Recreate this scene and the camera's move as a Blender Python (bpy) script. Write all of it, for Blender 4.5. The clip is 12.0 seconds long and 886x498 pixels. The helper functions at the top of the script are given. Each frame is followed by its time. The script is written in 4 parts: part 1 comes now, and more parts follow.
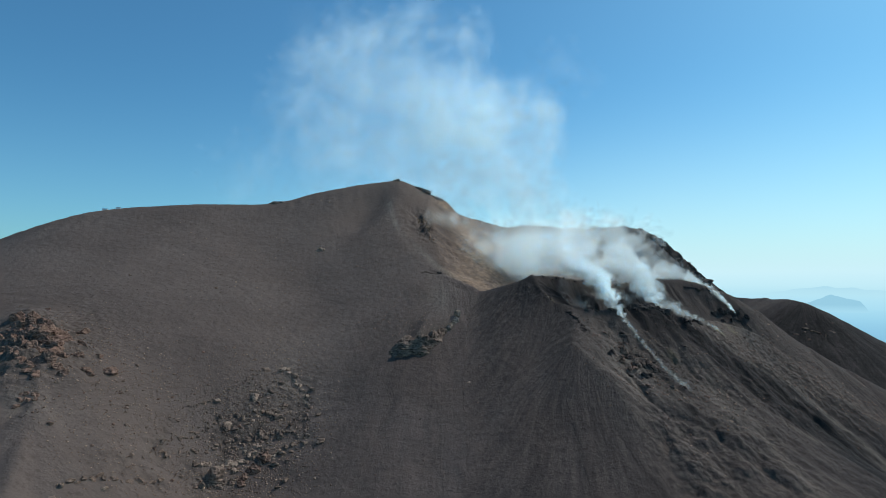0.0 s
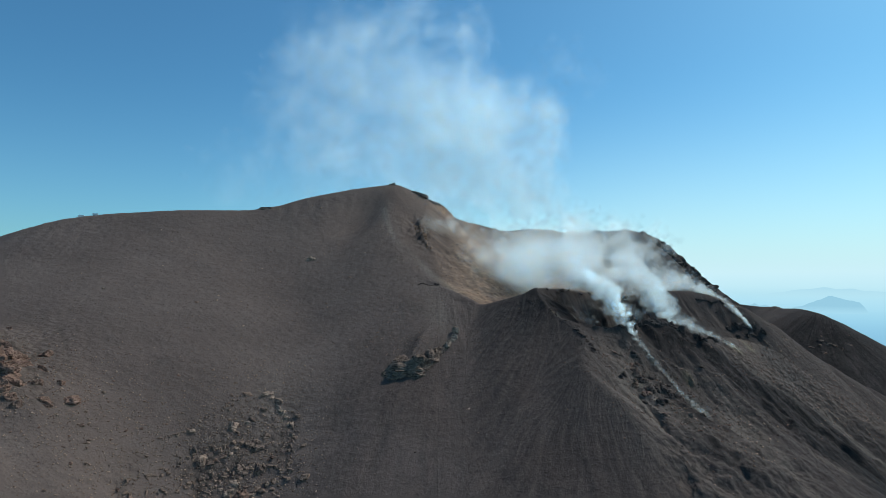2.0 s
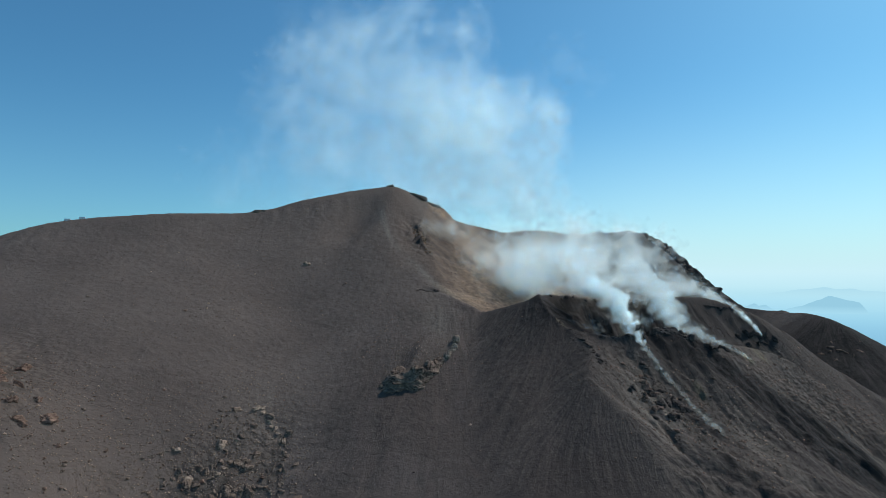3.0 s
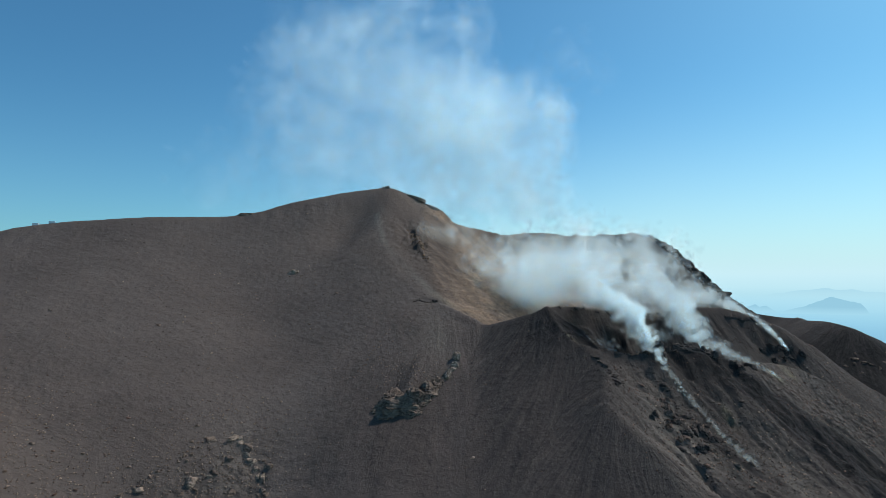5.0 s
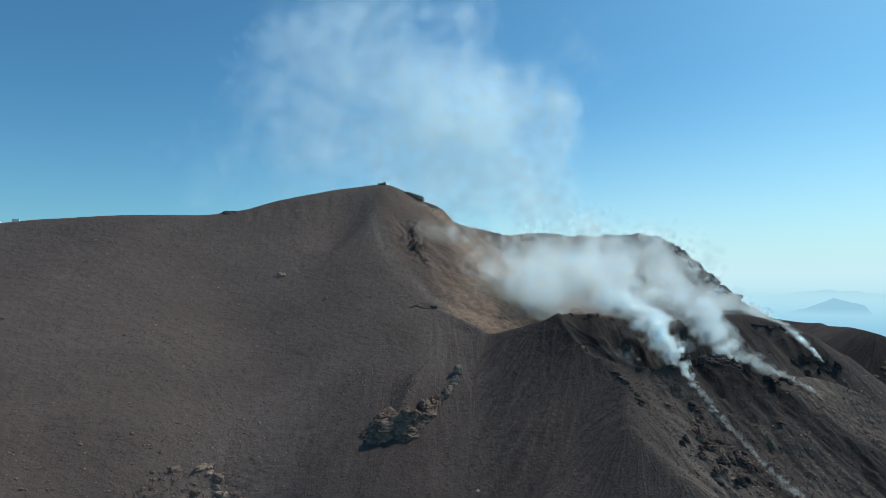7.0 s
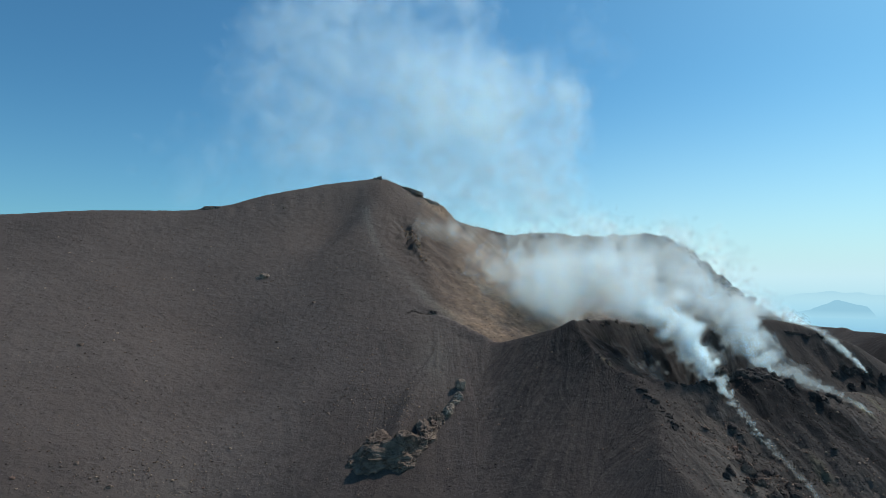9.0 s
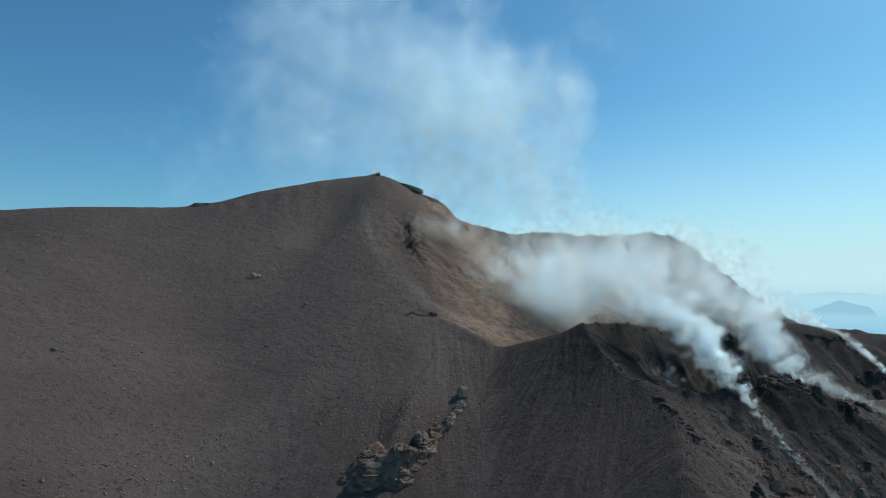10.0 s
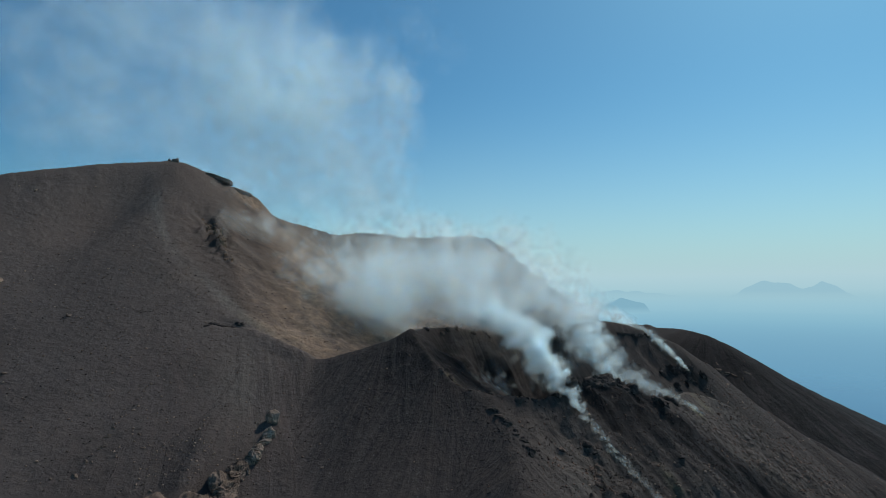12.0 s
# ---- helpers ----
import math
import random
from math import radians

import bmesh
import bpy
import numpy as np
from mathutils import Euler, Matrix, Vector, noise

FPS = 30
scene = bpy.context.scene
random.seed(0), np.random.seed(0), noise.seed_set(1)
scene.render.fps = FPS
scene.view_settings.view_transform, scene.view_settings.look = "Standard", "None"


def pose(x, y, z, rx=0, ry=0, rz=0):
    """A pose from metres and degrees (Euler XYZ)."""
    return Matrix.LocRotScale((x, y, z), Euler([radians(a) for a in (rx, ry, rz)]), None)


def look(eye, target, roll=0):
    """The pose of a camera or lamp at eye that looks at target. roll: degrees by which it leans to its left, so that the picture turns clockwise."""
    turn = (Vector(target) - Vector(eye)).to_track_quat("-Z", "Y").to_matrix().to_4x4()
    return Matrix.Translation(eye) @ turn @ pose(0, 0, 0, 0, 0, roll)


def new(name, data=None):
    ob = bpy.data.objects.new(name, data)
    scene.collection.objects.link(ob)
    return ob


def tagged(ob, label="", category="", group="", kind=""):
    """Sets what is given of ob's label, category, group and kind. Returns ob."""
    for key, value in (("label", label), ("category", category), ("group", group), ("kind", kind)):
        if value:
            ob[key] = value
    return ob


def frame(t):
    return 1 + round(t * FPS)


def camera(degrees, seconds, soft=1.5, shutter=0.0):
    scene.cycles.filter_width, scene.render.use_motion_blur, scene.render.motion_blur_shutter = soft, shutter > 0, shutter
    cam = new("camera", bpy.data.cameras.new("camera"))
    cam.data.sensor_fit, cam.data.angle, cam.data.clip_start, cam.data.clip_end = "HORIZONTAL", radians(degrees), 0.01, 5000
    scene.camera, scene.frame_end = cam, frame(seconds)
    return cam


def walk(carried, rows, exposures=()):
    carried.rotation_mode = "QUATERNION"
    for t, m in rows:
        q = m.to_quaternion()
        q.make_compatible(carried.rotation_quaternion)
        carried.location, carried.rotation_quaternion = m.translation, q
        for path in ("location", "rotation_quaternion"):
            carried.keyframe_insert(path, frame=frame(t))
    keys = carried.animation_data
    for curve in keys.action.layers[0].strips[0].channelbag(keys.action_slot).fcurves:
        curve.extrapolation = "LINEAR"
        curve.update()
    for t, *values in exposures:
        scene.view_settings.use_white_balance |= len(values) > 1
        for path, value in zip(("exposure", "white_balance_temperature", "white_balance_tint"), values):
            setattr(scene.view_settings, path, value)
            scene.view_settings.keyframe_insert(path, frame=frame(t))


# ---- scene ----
cam = camera(74.5, 12.0, 0.7)
PATH = [
    (0, (7.005, 3.467, 1.965), (6.620, 103.340, 6.981), -0.32),
    (0.5, (7.029, 8.001, 3.752), (6.768, 107.879, 8.673), -0.30),
    (1, (7.078, 12.926, 5.629), (6.936, 112.809, 10.471), -0.29),
    (1.5, (7.253, 18.045, 7.177), (7.161, 117.925, 12.078), -0.29),
    (2, (7.273, 23.444, 8.777), (7.194, 123.323, 13.685), -0.24),
    (2.5, (6.923, 29.226, 10.424), (7.004, 129.107, 15.290), -0.22),
    (3, (6.906, 34.649, 12.087), (7.021, 134.532, 16.939), -0.28),
    (5, (6.776, 58.289, 16.534), (7.097, 158.169, 21.428), -0.31),
    (5.5, (6.811, 64.796, 17.049), (7.133, 164.676, 21.925), -0.28),
    (6, (6.867, 70.587, 17.311), (7.206, 170.465, 22.250), -0.30),
    (6.5, (6.937, 76.927, 17.746), (7.239, 176.805, 22.668), -0.26),
    (7, (6.883, 83.395, 17.831), (7.212, 183.268, 22.859), -0.27),
    (9, (6.744, 109.672, 18.197), (7.068, 209.536, 23.392), -0.21),
    (9.5, (6.614, 116.241, 18.128), (6.898, 216.105, 23.350), -0.14),
    (10, (6.685, 122.534, 18.162), (6.953, 222.397, 23.398), -0.19),
    (10.3, (7.228, 126.026, 18.127), (9.140, 225.866, 23.449), -0.26),
    (10.4, (7.409, 127.191, 18.116), (12.241, 226.930, 23.466), -0.29),
    (10.5, (7.590, 128.355, 18.105), (17.360, 227.731, 23.483), -0.31),
    (10.6, (7.567, 129.719, 18.160), (24.354, 228.154, 23.533), -0.37),
    (10.7, (7.545, 131.084, 18.216), (30.835, 228.186, 23.583), -0.43),
    (10.8, (7.522, 132.448, 18.271), (35.510, 228.302, 23.633), -0.48),
    (10.9, (7.500, 133.813, 18.326), (37.298, 229.120, 23.683), -0.54),
    (11, (7.477, 135.178, 18.382), (37.442, 230.433, 23.733), -0.60),
    (11.5, (8.475, 140.496, 18.417), (38.451, 235.748, 23.759), -0.56),
    (12, (9.545, 144.561, 18.179), (39.586, 239.787, 23.606), -0.67),
]
walk(cam, [(t, look(eye, target, roll)) for t, eye, target, roll in PATH], [(0.0, 0.22), (5.0, 0.18), (10.2, 0.10), (11.0, -0.16), (12.0, -0.28)])

# ---- world, sun ----
SUN_AZ, SUN_EL = 55.0, 46.0            # clockwise from +y, above the horizon
world = bpy.data.worlds.new("sky")
scene.world = world
world.use_nodes = True
wn, wl = world.node_tree.nodes, world.node_tree.links
sky = wn.new("ShaderNodeTexSky")
sky.sky_type, sky.sun_disc = "NISHITA", False
sky.sun_elevation, sky.sun_rotation = radians(SUN_EL), radians(SUN_AZ)
sky.altitude, sky.air_density, sky.dust_density, sky.ozone_density = 800, 1.0, 1.5, 3.2
wn["Background"].inputs["Strength"].default_value = 0.092
tint = wn.new("ShaderNodeMix")
tint.data_type, tint.blend_type = "RGBA", "MULTIPLY"
tint.inputs["Factor"].default_value = 1.0
tint.inputs["B"].default_value = (0.485, 0.98, 1.085, 1)
wl.new(sky.outputs["Color"], tint.inputs["A"])
wl.new(tint.outputs["Result"], wn["Background"].inputs["Color"])

sun = new("sun", bpy.data.lights.new("sun", "SUN"))
sun.data.energy, sun.data.angle, sun.data.color = 2.7, radians(0.6), (1.0, 0.95, 0.88)
SUN_WAY = Vector((math.sin(radians(SUN_AZ)) * math.cos(radians(SUN_EL)), math.cos(radians(SUN_AZ)) * math.cos(radians(SUN_EL)), math.sin(radians(SUN_EL))))
sun.matrix_world = look(SUN_WAY * 900 + Vector((0, 300, 0)), (0, 300, 0))


# ---- number noise ----
def lattice(i, j, seed):
    h = (i * 374761393 + j * 668265263 + seed * 974634777) & 0xFFFFFFFF
    h = ((h ^ (h >> 13)) * 1274126177) & 0xFFFFFFFF
    return ((h ^ (h >> 16)) & 0xFFFF) / 32767.5 - 1.0


def bumps(x, y, seed=0):
    """Smooth noise from -1 to 1 with cells one unit wide."""
    i, j = np.floor(x).astype(np.int64), np.floor(y).astype(np.int64)
    u, v = x - i, y - j
    u, v = u * u * u * (u * (u * 6 - 15) + 10), v * v * v * (v * (v * 6 - 15) + 10)
    a, b = lattice(i, j, seed), lattice(i + 1, j, seed)
    c, d = lattice(i, j + 1, seed), lattice(i + 1, j + 1, seed)
    return (a * (1 - u) + b * u) * (1 - v) + (c * (1 - u) + d * u) * v


def layered(x, y, size, octaves=4, seed=0, gain=0.5):
    total, amp, norm = 0.0, 1.0, 0.0
    for o in range(octaves):
        c, s = math.cos(0.7 * o), math.sin(0.7 * o)
        total = total + amp * bumps((x * c - y * s) / size, (x * s + y * c) / size, seed + o * 17)
        norm += amp
        amp, size = amp * gain, size / 2.03
    return total / norm


def step01(a, b, v):
    t = np.clip((v - a) / (b - a), 0, 1)
    return t * t * (3 - 2 * t)


# ---- landforms: crests as x, y, z, slope to the left, slope to the right of their run ----
RIM = [(-330, 230, -40, .5, .45), (-270, 285, 5, .5, .45), (-236, 321, 26, .5, .46), (-215, 336, 38, .5, .48), (-195, 352, 45.5, .5, .5),
       (-150, 376, 51, .5, .56), (-109, 397, 54, .5, .65), (-84, 415, 64, .5, .69), (-58, 431, 72, .5, .71), (-31, 447, 78.5, .6, .71),
       (-18, 456, 76.5, .6, .9), (-4, 465, 72, .6, 1.0), (6, 469, 67.5, .6, 1.2)]
FAR_RIM = [(2, 474, 62, .6, 1.3), (12, 500, 60.5, .6, 1.1), (29, 560, 61, .6, .8), (60, 660, 63, .6, .7), (87, 740, 66.5, .6, .7), (124, 790, 74, .6, .7), (192, 800, 69.5, .6, .7), (242, 790, 73, .6, .8),
           (295, 850, 68.5, .6, .9), (336, 900, 57, .6, 1.0), (358, 900, 46, .9, 1.0), (330, 780, 11, 1.1, .9), (318, 710, -3, 1.0, .7), (300, 600, -18, .8, .6), (290, 520, -17, .5, .5)]
SPUR = [(-31, 447, 77.5, .75, .62), (-35.4, 435, 69, .6, .60), (-35.4, 419, 56.5, .6, .56), (-33.2, 404, 45.4, .62, .52), (-27.6, 388, 33.6, .65, .48), (-18.5, 372, 23, .75, .46),
        (-8.8, 359, 15.2, .8, .46), (1.5, 347, 8.4, .8, .46), (11.5, 338.5, 3, .8, .48), (22, 331, -1.8, .7, .5), (29, 326, -4, .6, .5), (54, 318, 4, .7, .58)]
CRAG_RIB = [(-5, 463, 70, 1.2, .6), (-5.5, 446, 63, 1.3, .7), (-6.1, 432, 56.5, 1.4, .75), (-7.6, 410, 46.5, 1.5, .8), (-4.7, 393, 33, 1.4, .8), (-1.3, 378, 21.5, 1.2, .7), (9.3, 358, 8, 1.0, .6)]
CRATER = [(54, 318, 4, .9, .56), (57, 302, -4.5, .9, .5), (63, 292, -11.5, 1.2, .5), (73, 290, -12.5, 1.2, .6), (84, 290, -14, 1.2, .68),
          (91.5, 292, -12.5, 1.2, .7), (98, 296, -15, 1.1, .7), (104, 299, -12, 1.0, .7), (112, 302, -11.5, 1.0, .68), (127, 298, -20, .9, .74),
          (145, 310, -21, .8, .75), (162, 323, -24, .7, .75), (177, 321, -30, .6, .75), (193, 326, -44, .6, .7)]
BACK_RIM = [(54, 318, 4, .6, 1.2), (75, 336, 2, .6, 1.2), (105, 345, -2, .6, 1.2), (120, 347, 0, .6, 1.0)]
CONE_RIB = [(63, 292, -12, .5, .5), (67, 278, -17, .5, .5), (62, 259, -25.5, .5, .5), (70, 242, -34, .5, .5), (76, 215, -50, .5, .5), (84, 170, -80, .5, .5)]
DOME = [(112, 346, -3, .6, .9), (120, 347, 0, .6, .9), (150, 357, 1, .6, .8), (175, 350, -7, .6, 1.0), (200, 345, -27, .6, .95),
        (235, 341, -50, .55, .55), (275, 325, -76, .55, .55), (340, 290, -125, .5, .55)]
FLANK = [(290, 520, -17, .5, .5), (282, 470, -15, .5, .45), (284, 444, -19, .6, .54), (310, 420, -42, .6, .56), (345, 385, -74, .6, .6), (430, 320, -125, .5, .5)]
LOWER_RIB = [(162, 323, -25, .7, .7), (177, 312, -40, .6, .7), (185, 294, -58, .6, .7), (205, 245, -95, .6, .7)]
OUTCROP_RIB = [(3, 338, 1, .5, .5), (1, 324, -6, .5, .5), (-1, 308, -13, .6, .6), (-4, 294, -19, .8, .8), (-7, 283, -23.5, 1.0, 1.0), (-9, 276, -26.5, 1.3, 1.2)]
WEST_RIB = [(-165, 245, -10, .5, .5), (-142, 220, -17, .55, .5), (-124, 189, -36, .5, .5), (-110, 160, -52, .5, .5)]
FLOOR = [(40, 380, -21, .3, .3), (45, 450, -4, .25, .25), (110, 560, 4, .2, .2), (180, 680, 10, .25, .25)]


def curved(run, n=3):
    """The same crest with a smooth line through its corners."""
    p = [Vector(v[:3]) for v in run]
    out = []
    for i in range(len(p) - 1):
        a, b = p[max(i - 1, 0)], p[min(i + 2, len(p) - 1)]
        for k in range(n):
            t = k / n
            q = 0.5 * (2 * p[i] + (p[i + 1] - a) * t + (2 * a - 5 * p[i] + 4 * p[i + 1] - b) * t ** 2 + (3 * p[i] - a - 3 * p[i + 1] + b) * t ** 3)
            out.append((*q, run[i][3] + (run[i + 1][3] - run[i][3]) * t, run[i][4] + (run[i + 1][4] - run[i][4]) * t))
    return out + [run[-1]]


LANDFORMS = [(curved(RIM), 4, 6), (curved(FAR_RIM, 2), 1, 4), (curved(SPUR), 4.5, 3.5), (curved(CRATER, 2), .5, 1.5), (curved(CONE_RIB), 3, 6), (curved(DOME, 2), 3, 2.5),
             (curved(FLANK), 8, 6), (LOWER_RIB, 2, 4), (OUTCROP_RIB, 1.5, 2), (WEST_RIB, 4, 8), (FLOOR, 10, 8), (curved(BACK_RIM, 2), 1, 1.5), (curved(CRAG_RIB), 1.0, 2.0)]


def envelope(x, y, run, round_top=0.0):
    """The height of talus that falls from a crest, and how far along the crest each spot hangs."""
    best, where, off = np.full(x.shape, -1e9), np.zeros(x.shape), np.zeros(x.shape)
    length = 0.0
    for (x0, y0, z0, l0, r0), (x1, y1, z1, l1, r1) in zip(run, run[1:]):
        dx, dy = x1 - x0, y1 - y0
        size = math.hypot(dx, dy)
        t = np.clip(((x - x0) * dx + (y - y0) * dy) / size ** 2, 0, 1)
        px, py = x - x0 - t * dx, y - y0 - t * dy
        d = np.hypot(px, py)
        side = step01(-1, 1, (dx * py - dy * px) / (size * np.maximum(d, 1e-6)))
        left, right = l0 + (l1 - l0) * t, r0 + (r1 - r0) * t
        slope = right + (left - right) * side
        h = z0 + (z1 - z0) * t - slope * (np.sqrt(d * d + round_top ** 2) - round_top * 0.6) - 5.0 * (1 - np.exp(-d / 22))
        turn = np.arctan2(py * dx - px * dy, px * dx + py * dy)
        s = length + t * size + np.where((t <= 0) | (t >= 1), (np.abs(turn) - math.pi / 2) * 22 * np.where(t <= 0, -1, 1) * -1, 0)
        win = h > best
        best, where, off = np.where(win, h, best), np.where(win, s, where), np.where(win, d, off)
        length += size
    return best, where, off


def merge(a, b, k):
    h = np.clip(0.5 + 0.5 * (a - b) / k, 0, 1)
    return b + (a - b) * h + k * h * (1 - h)


def wall_edge(y):
    """Where the ash of the spur breaks off into the crater bowl."""
    line = SPUR[10:6:-1] + CRAG_RIB[5::-1]
    return np.interp(y, [v[1] for v in line], [v[0] for v in line])


def ground_height(x, y):
    """Height, place along and below the crest, landform number and roughness of the volcano at x, y."""
    px, py = layered(x, y, 40, 3, 5), layered(x, y, 40, 3, 9)
    z = streak = off = zone = first = None
    for n, (run, top, k) in enumerate(LANDFORMS):
        w = 1.0 if n in (0, 2, 3, 11) else 3.0
        h, s, d = envelope(x + px * w, y + py * w, run, top)
        if n == 0:      # the broad ash slope is smooth, away from its crest
            ring = [envelope(x + px + 20 * math.cos(a), y + py + 20 * math.sin(a), run, top)[0] for a in (0.3, 1.3, 2.4, 3.4, 4.5, 5.5)]
            h = h + (sum(ring) / 6 - h) * step01(6, 45, d)
        if n == 10:
            h = h - 1.5 * np.maximum(d - 75, 0)
        s = s + n * 613.0
        if z is None:
            z, streak, off, zone, first, second = h, s, d, np.zeros(x.shape), h, np.full(x.shape, -1e9)
        else:
            win = h > first
            second = np.maximum(second, np.minimum(h, first))
            first = np.maximum(first, h)
            streak, off, zone = np.where(win, s, streak), np.where(win, d, off), np.where(win, n, zone)
            z = merge(z, h, k + 5 * step01(316, 292, y) * step01(50, 30, x))
    near = step01(4, 40, off) * step01(0, 7, first - second)
    # rills that run down the fall line
    rill = layered(streak, off * 0.05, 9.0, 4, 21)
    z = z + rill * 0.5 * near * np.where(zone == 0, 0.08, 1.0)
    # broken lava below the crater's lip, far walls, and two rock fields
    lip = step01(66, 88, x + 6 * px) * step01(330, 300, y) * step01(330, 230, x)
    wall = step01(560, 640, y)
    gut = np.abs(layered(streak, off * 0.06, 13.0, 4, 33)) * 2 - 0.55
    fine_gut = np.abs(layered(streak, off * 0.09, 4.5, 3, 39)) * 2 - 0.5
    z = z + lip * near * (gut * 2.1 + fine_gut * 1.5)
    side = wall_edge(y)
    bowl = step01(2, 10, x - side) * step01(330, 352, y) * step01(640, 520, y) * step01(200, 120, x)
    z = z + bowl * (gut * 3.2 + layered(x, y, 7, 4, 44) * 1.2) * step01(0, 12, off)
    field = np.exp(-((x + 68 - .55 * (y - 222)) / 17) ** 2 - ((y - 220) / 32) ** 2)
    west = np.exp(-((x + 150) / 24) ** 2 - ((y - 222) / 34) ** 2)
    rough = np.clip(lip * (0.45 + 0.55 * step01(-.25, .35, layered(x, y, 30, 3, 61))) + wall + 1.2 * field * step01(-.3, .2, layered(x, y, 14, 3, 12)) + west, 0, 1)
    crag = np.abs(layered(x, y, 11, 5, 31)) * 2 - 0.5
    pit = np.exp(-((x - 84) / 30) ** 2 - ((y - 322) / 17) ** 2) * step01(2, 8, off)
    z = z + pit * (crag * 2.4 + gut * 1.5 + layered(x, y, 4, 3, 15) * 1.0)
    rough = np.clip(rough + pit, 0, 1)
    ledge = z * 0.28 + layered(x, y, 20, 3, 8) * 1.2
    ledge = (np.floor(ledge) + step01(0.55, 0.95, ledge - np.floor(ledge)) - ledge) / 0.28
    z = z + rough * (crag * 1.7 + layered(x, y, 3.4, 3, 77) * 1.0) + np.clip(field + west, 0, 1) * (ledge * 0.8 + crag * 1.0)
    z = z - 13 * np.exp(-((x + 70) / 30) ** 2 - ((y - 200) / 30) ** 2) - 5 * np.exp(-((x + 45) / 22) ** 2 - ((y - 240) / 30) ** 2)
    # rills between the spur and the summit crag
    hollow = np.exp(-((x + 16) / 7) ** 2 - ((y - 404) / 22) ** 2)
    z = z - hollow * (1.5 + 1.6 * gut + 1.0 * layered(x, y, 5, 3, 91))
    face = np.exp(-((x - wall_edge(y) + 2) / 6) ** 2 - ((y - 399) / 17) ** 2)
    z = z + face * ((np.abs(layered(x, y, 7, 5, 35, .6)) * 2 - .35) * 5.5 + layered(x, y, 3.5, 3, 78) * 2.2)
    step = z / 3.4 + .15 * layered(x, y, 6, 2, 23)
    step = (np.floor(step) + step01(.62, .95, step - np.floor(step)) - step) * 3.4
    z = z + step * np.exp(-np.abs((x + 6) / 12) ** 4 - np.abs((y - 462) / 11) ** 4)
    # the shaded dip beside the summit
    z = z - 8.0 * np.exp(-((x + 49 - .35 * (y - 405)) / 10) ** 2 - ((y - 405) / 24) ** 2)
    # scars across the slope above the outcrop
    for cx, cy, rx, ry, dz in ((0, 341, 6, 1.2, 1.8), (-24, 330, 3, 5, 1.0), (-15, 316, 2.5, 7, .8)):
        z = z - dz * np.exp(-((x - cx + 2 * px) / rx) ** 2 - ((y - cy + 2 * py) / ry) ** 2)
    z = z + layered(x, y, 34, 3, 3) * 0.9 + layered(x, y, 2.6, 3, 57) * 0.15
    return np.maximum(z, -262.0), streak, off, zone, rough


def spread(dense, lo, hi, reach, wider=1.03):
    """Grid lines: dense between lo and hi, wider and wider beyond."""
    mid = list(np.arange(lo, hi + 0.01, dense))
    up, gap = [mid[-1]], dense
    while up[-1] < reach:
        gap *= wider if up[-1] < 1100 else 1.15
        up.append(up[-1] + gap)
    down, gap = [lo], dense
    while down[-1] > -reach:
        gap *= 1.06
        down.append(down[-1] - gap)
    return np.array(down[:0:-1] + mid + up[1:])


def sheet(name, xs, ys, z):
    """One mesh over a grid of lines, smooth shaded."""
    nx, ny = len(xs), len(ys)
    gx, gy = np.meshgrid(xs, ys)
    me = bpy.data.meshes.new(name)
    me.vertices.add(nx * ny)
    me.vertices.foreach_set("co", np.stack([gx, gy, z], -1).astype(np.float32).ravel())
    i = (np.arange(ny - 1)[:, None] * nx + np.arange(nx - 1)[None, :]).ravel()
    quads = np.stack([i, i + 1, i + nx + 1, i + nx], -1).astype(np.int32)
    me.loops.add(quads.size)
    me.loops.foreach_set("vertex_index", quads.ravel())
    me.polygons.add(len(quads))
    me.polygons.foreach_set("loop_start", np.arange(0, quads.size, 4, dtype=np.int32))
    me.polygons.foreach_set("use_smooth", np.ones(len(quads), bool))
    me.update()
    return me

# ---- materials ----
def shader(name, rough=0.9, gloss=0.2):
    m = bpy.data.materials.new(name)
    m.use_nodes = True
    n, l = m.node_tree.nodes, m.node_tree.links
    b = n["Principled BSDF"]
    b.inputs["Roughness"].default_value = rough
    b.inputs["Specular IOR Level"].default_value = gloss
    return m, n, l, b


def grain(n, l, vector, scale, detail=4.0, rough=0.6):
    t = n.new("ShaderNodeTexNoise")
    t.inputs["Scale"].default_value, t.inputs["Detail"].default_value, t.inputs["Roughness"].default_value = scale, detail, rough
    if vector is not None:
        l.new(vector, t.inputs["Vector"])
    return t.outputs["Fac"]


def ramp(n, l, value, a, b, low=0.0, high=1.0):
    r = n.new("ShaderNodeMapRange")
    r.inputs["From Min"].default_value, r.inputs["From Max"].default_value = a, b
    r.inputs["To Min"].default_value, r.inputs["To Max"].default_value = low, high
    l.new(value, r.inputs["Value"])
    return r.outputs["Result"]


def times(n, l, a, b, kind="MULTIPLY"):
    m = n.new("ShaderNodeMath")
    m.operation = kind
    for k, v in ((0, a), (1, b)):
        if isinstance(v, (int, float)):
            m.inputs[k].default_value = v
        else:
            l.new(v, m.inputs[k])
    return m.outputs[0]


def blend(n, l, fac, a, b, kind="MIX"):
    m = n.new("ShaderNodeMix")
    m.data_type, m.blend_type = "RGBA", kind
    for k, v in (("Factor", fac), ("A", a), ("B", b)):
        if isinstance(v, (int, float)):
            m.inputs[k].default_value = v
        elif isinstance(v, tuple):
            m.inputs[k].default_value = (*v, 1)
        else:
            l.new(v, m.inputs[k])
    return m.outputs["Result"]


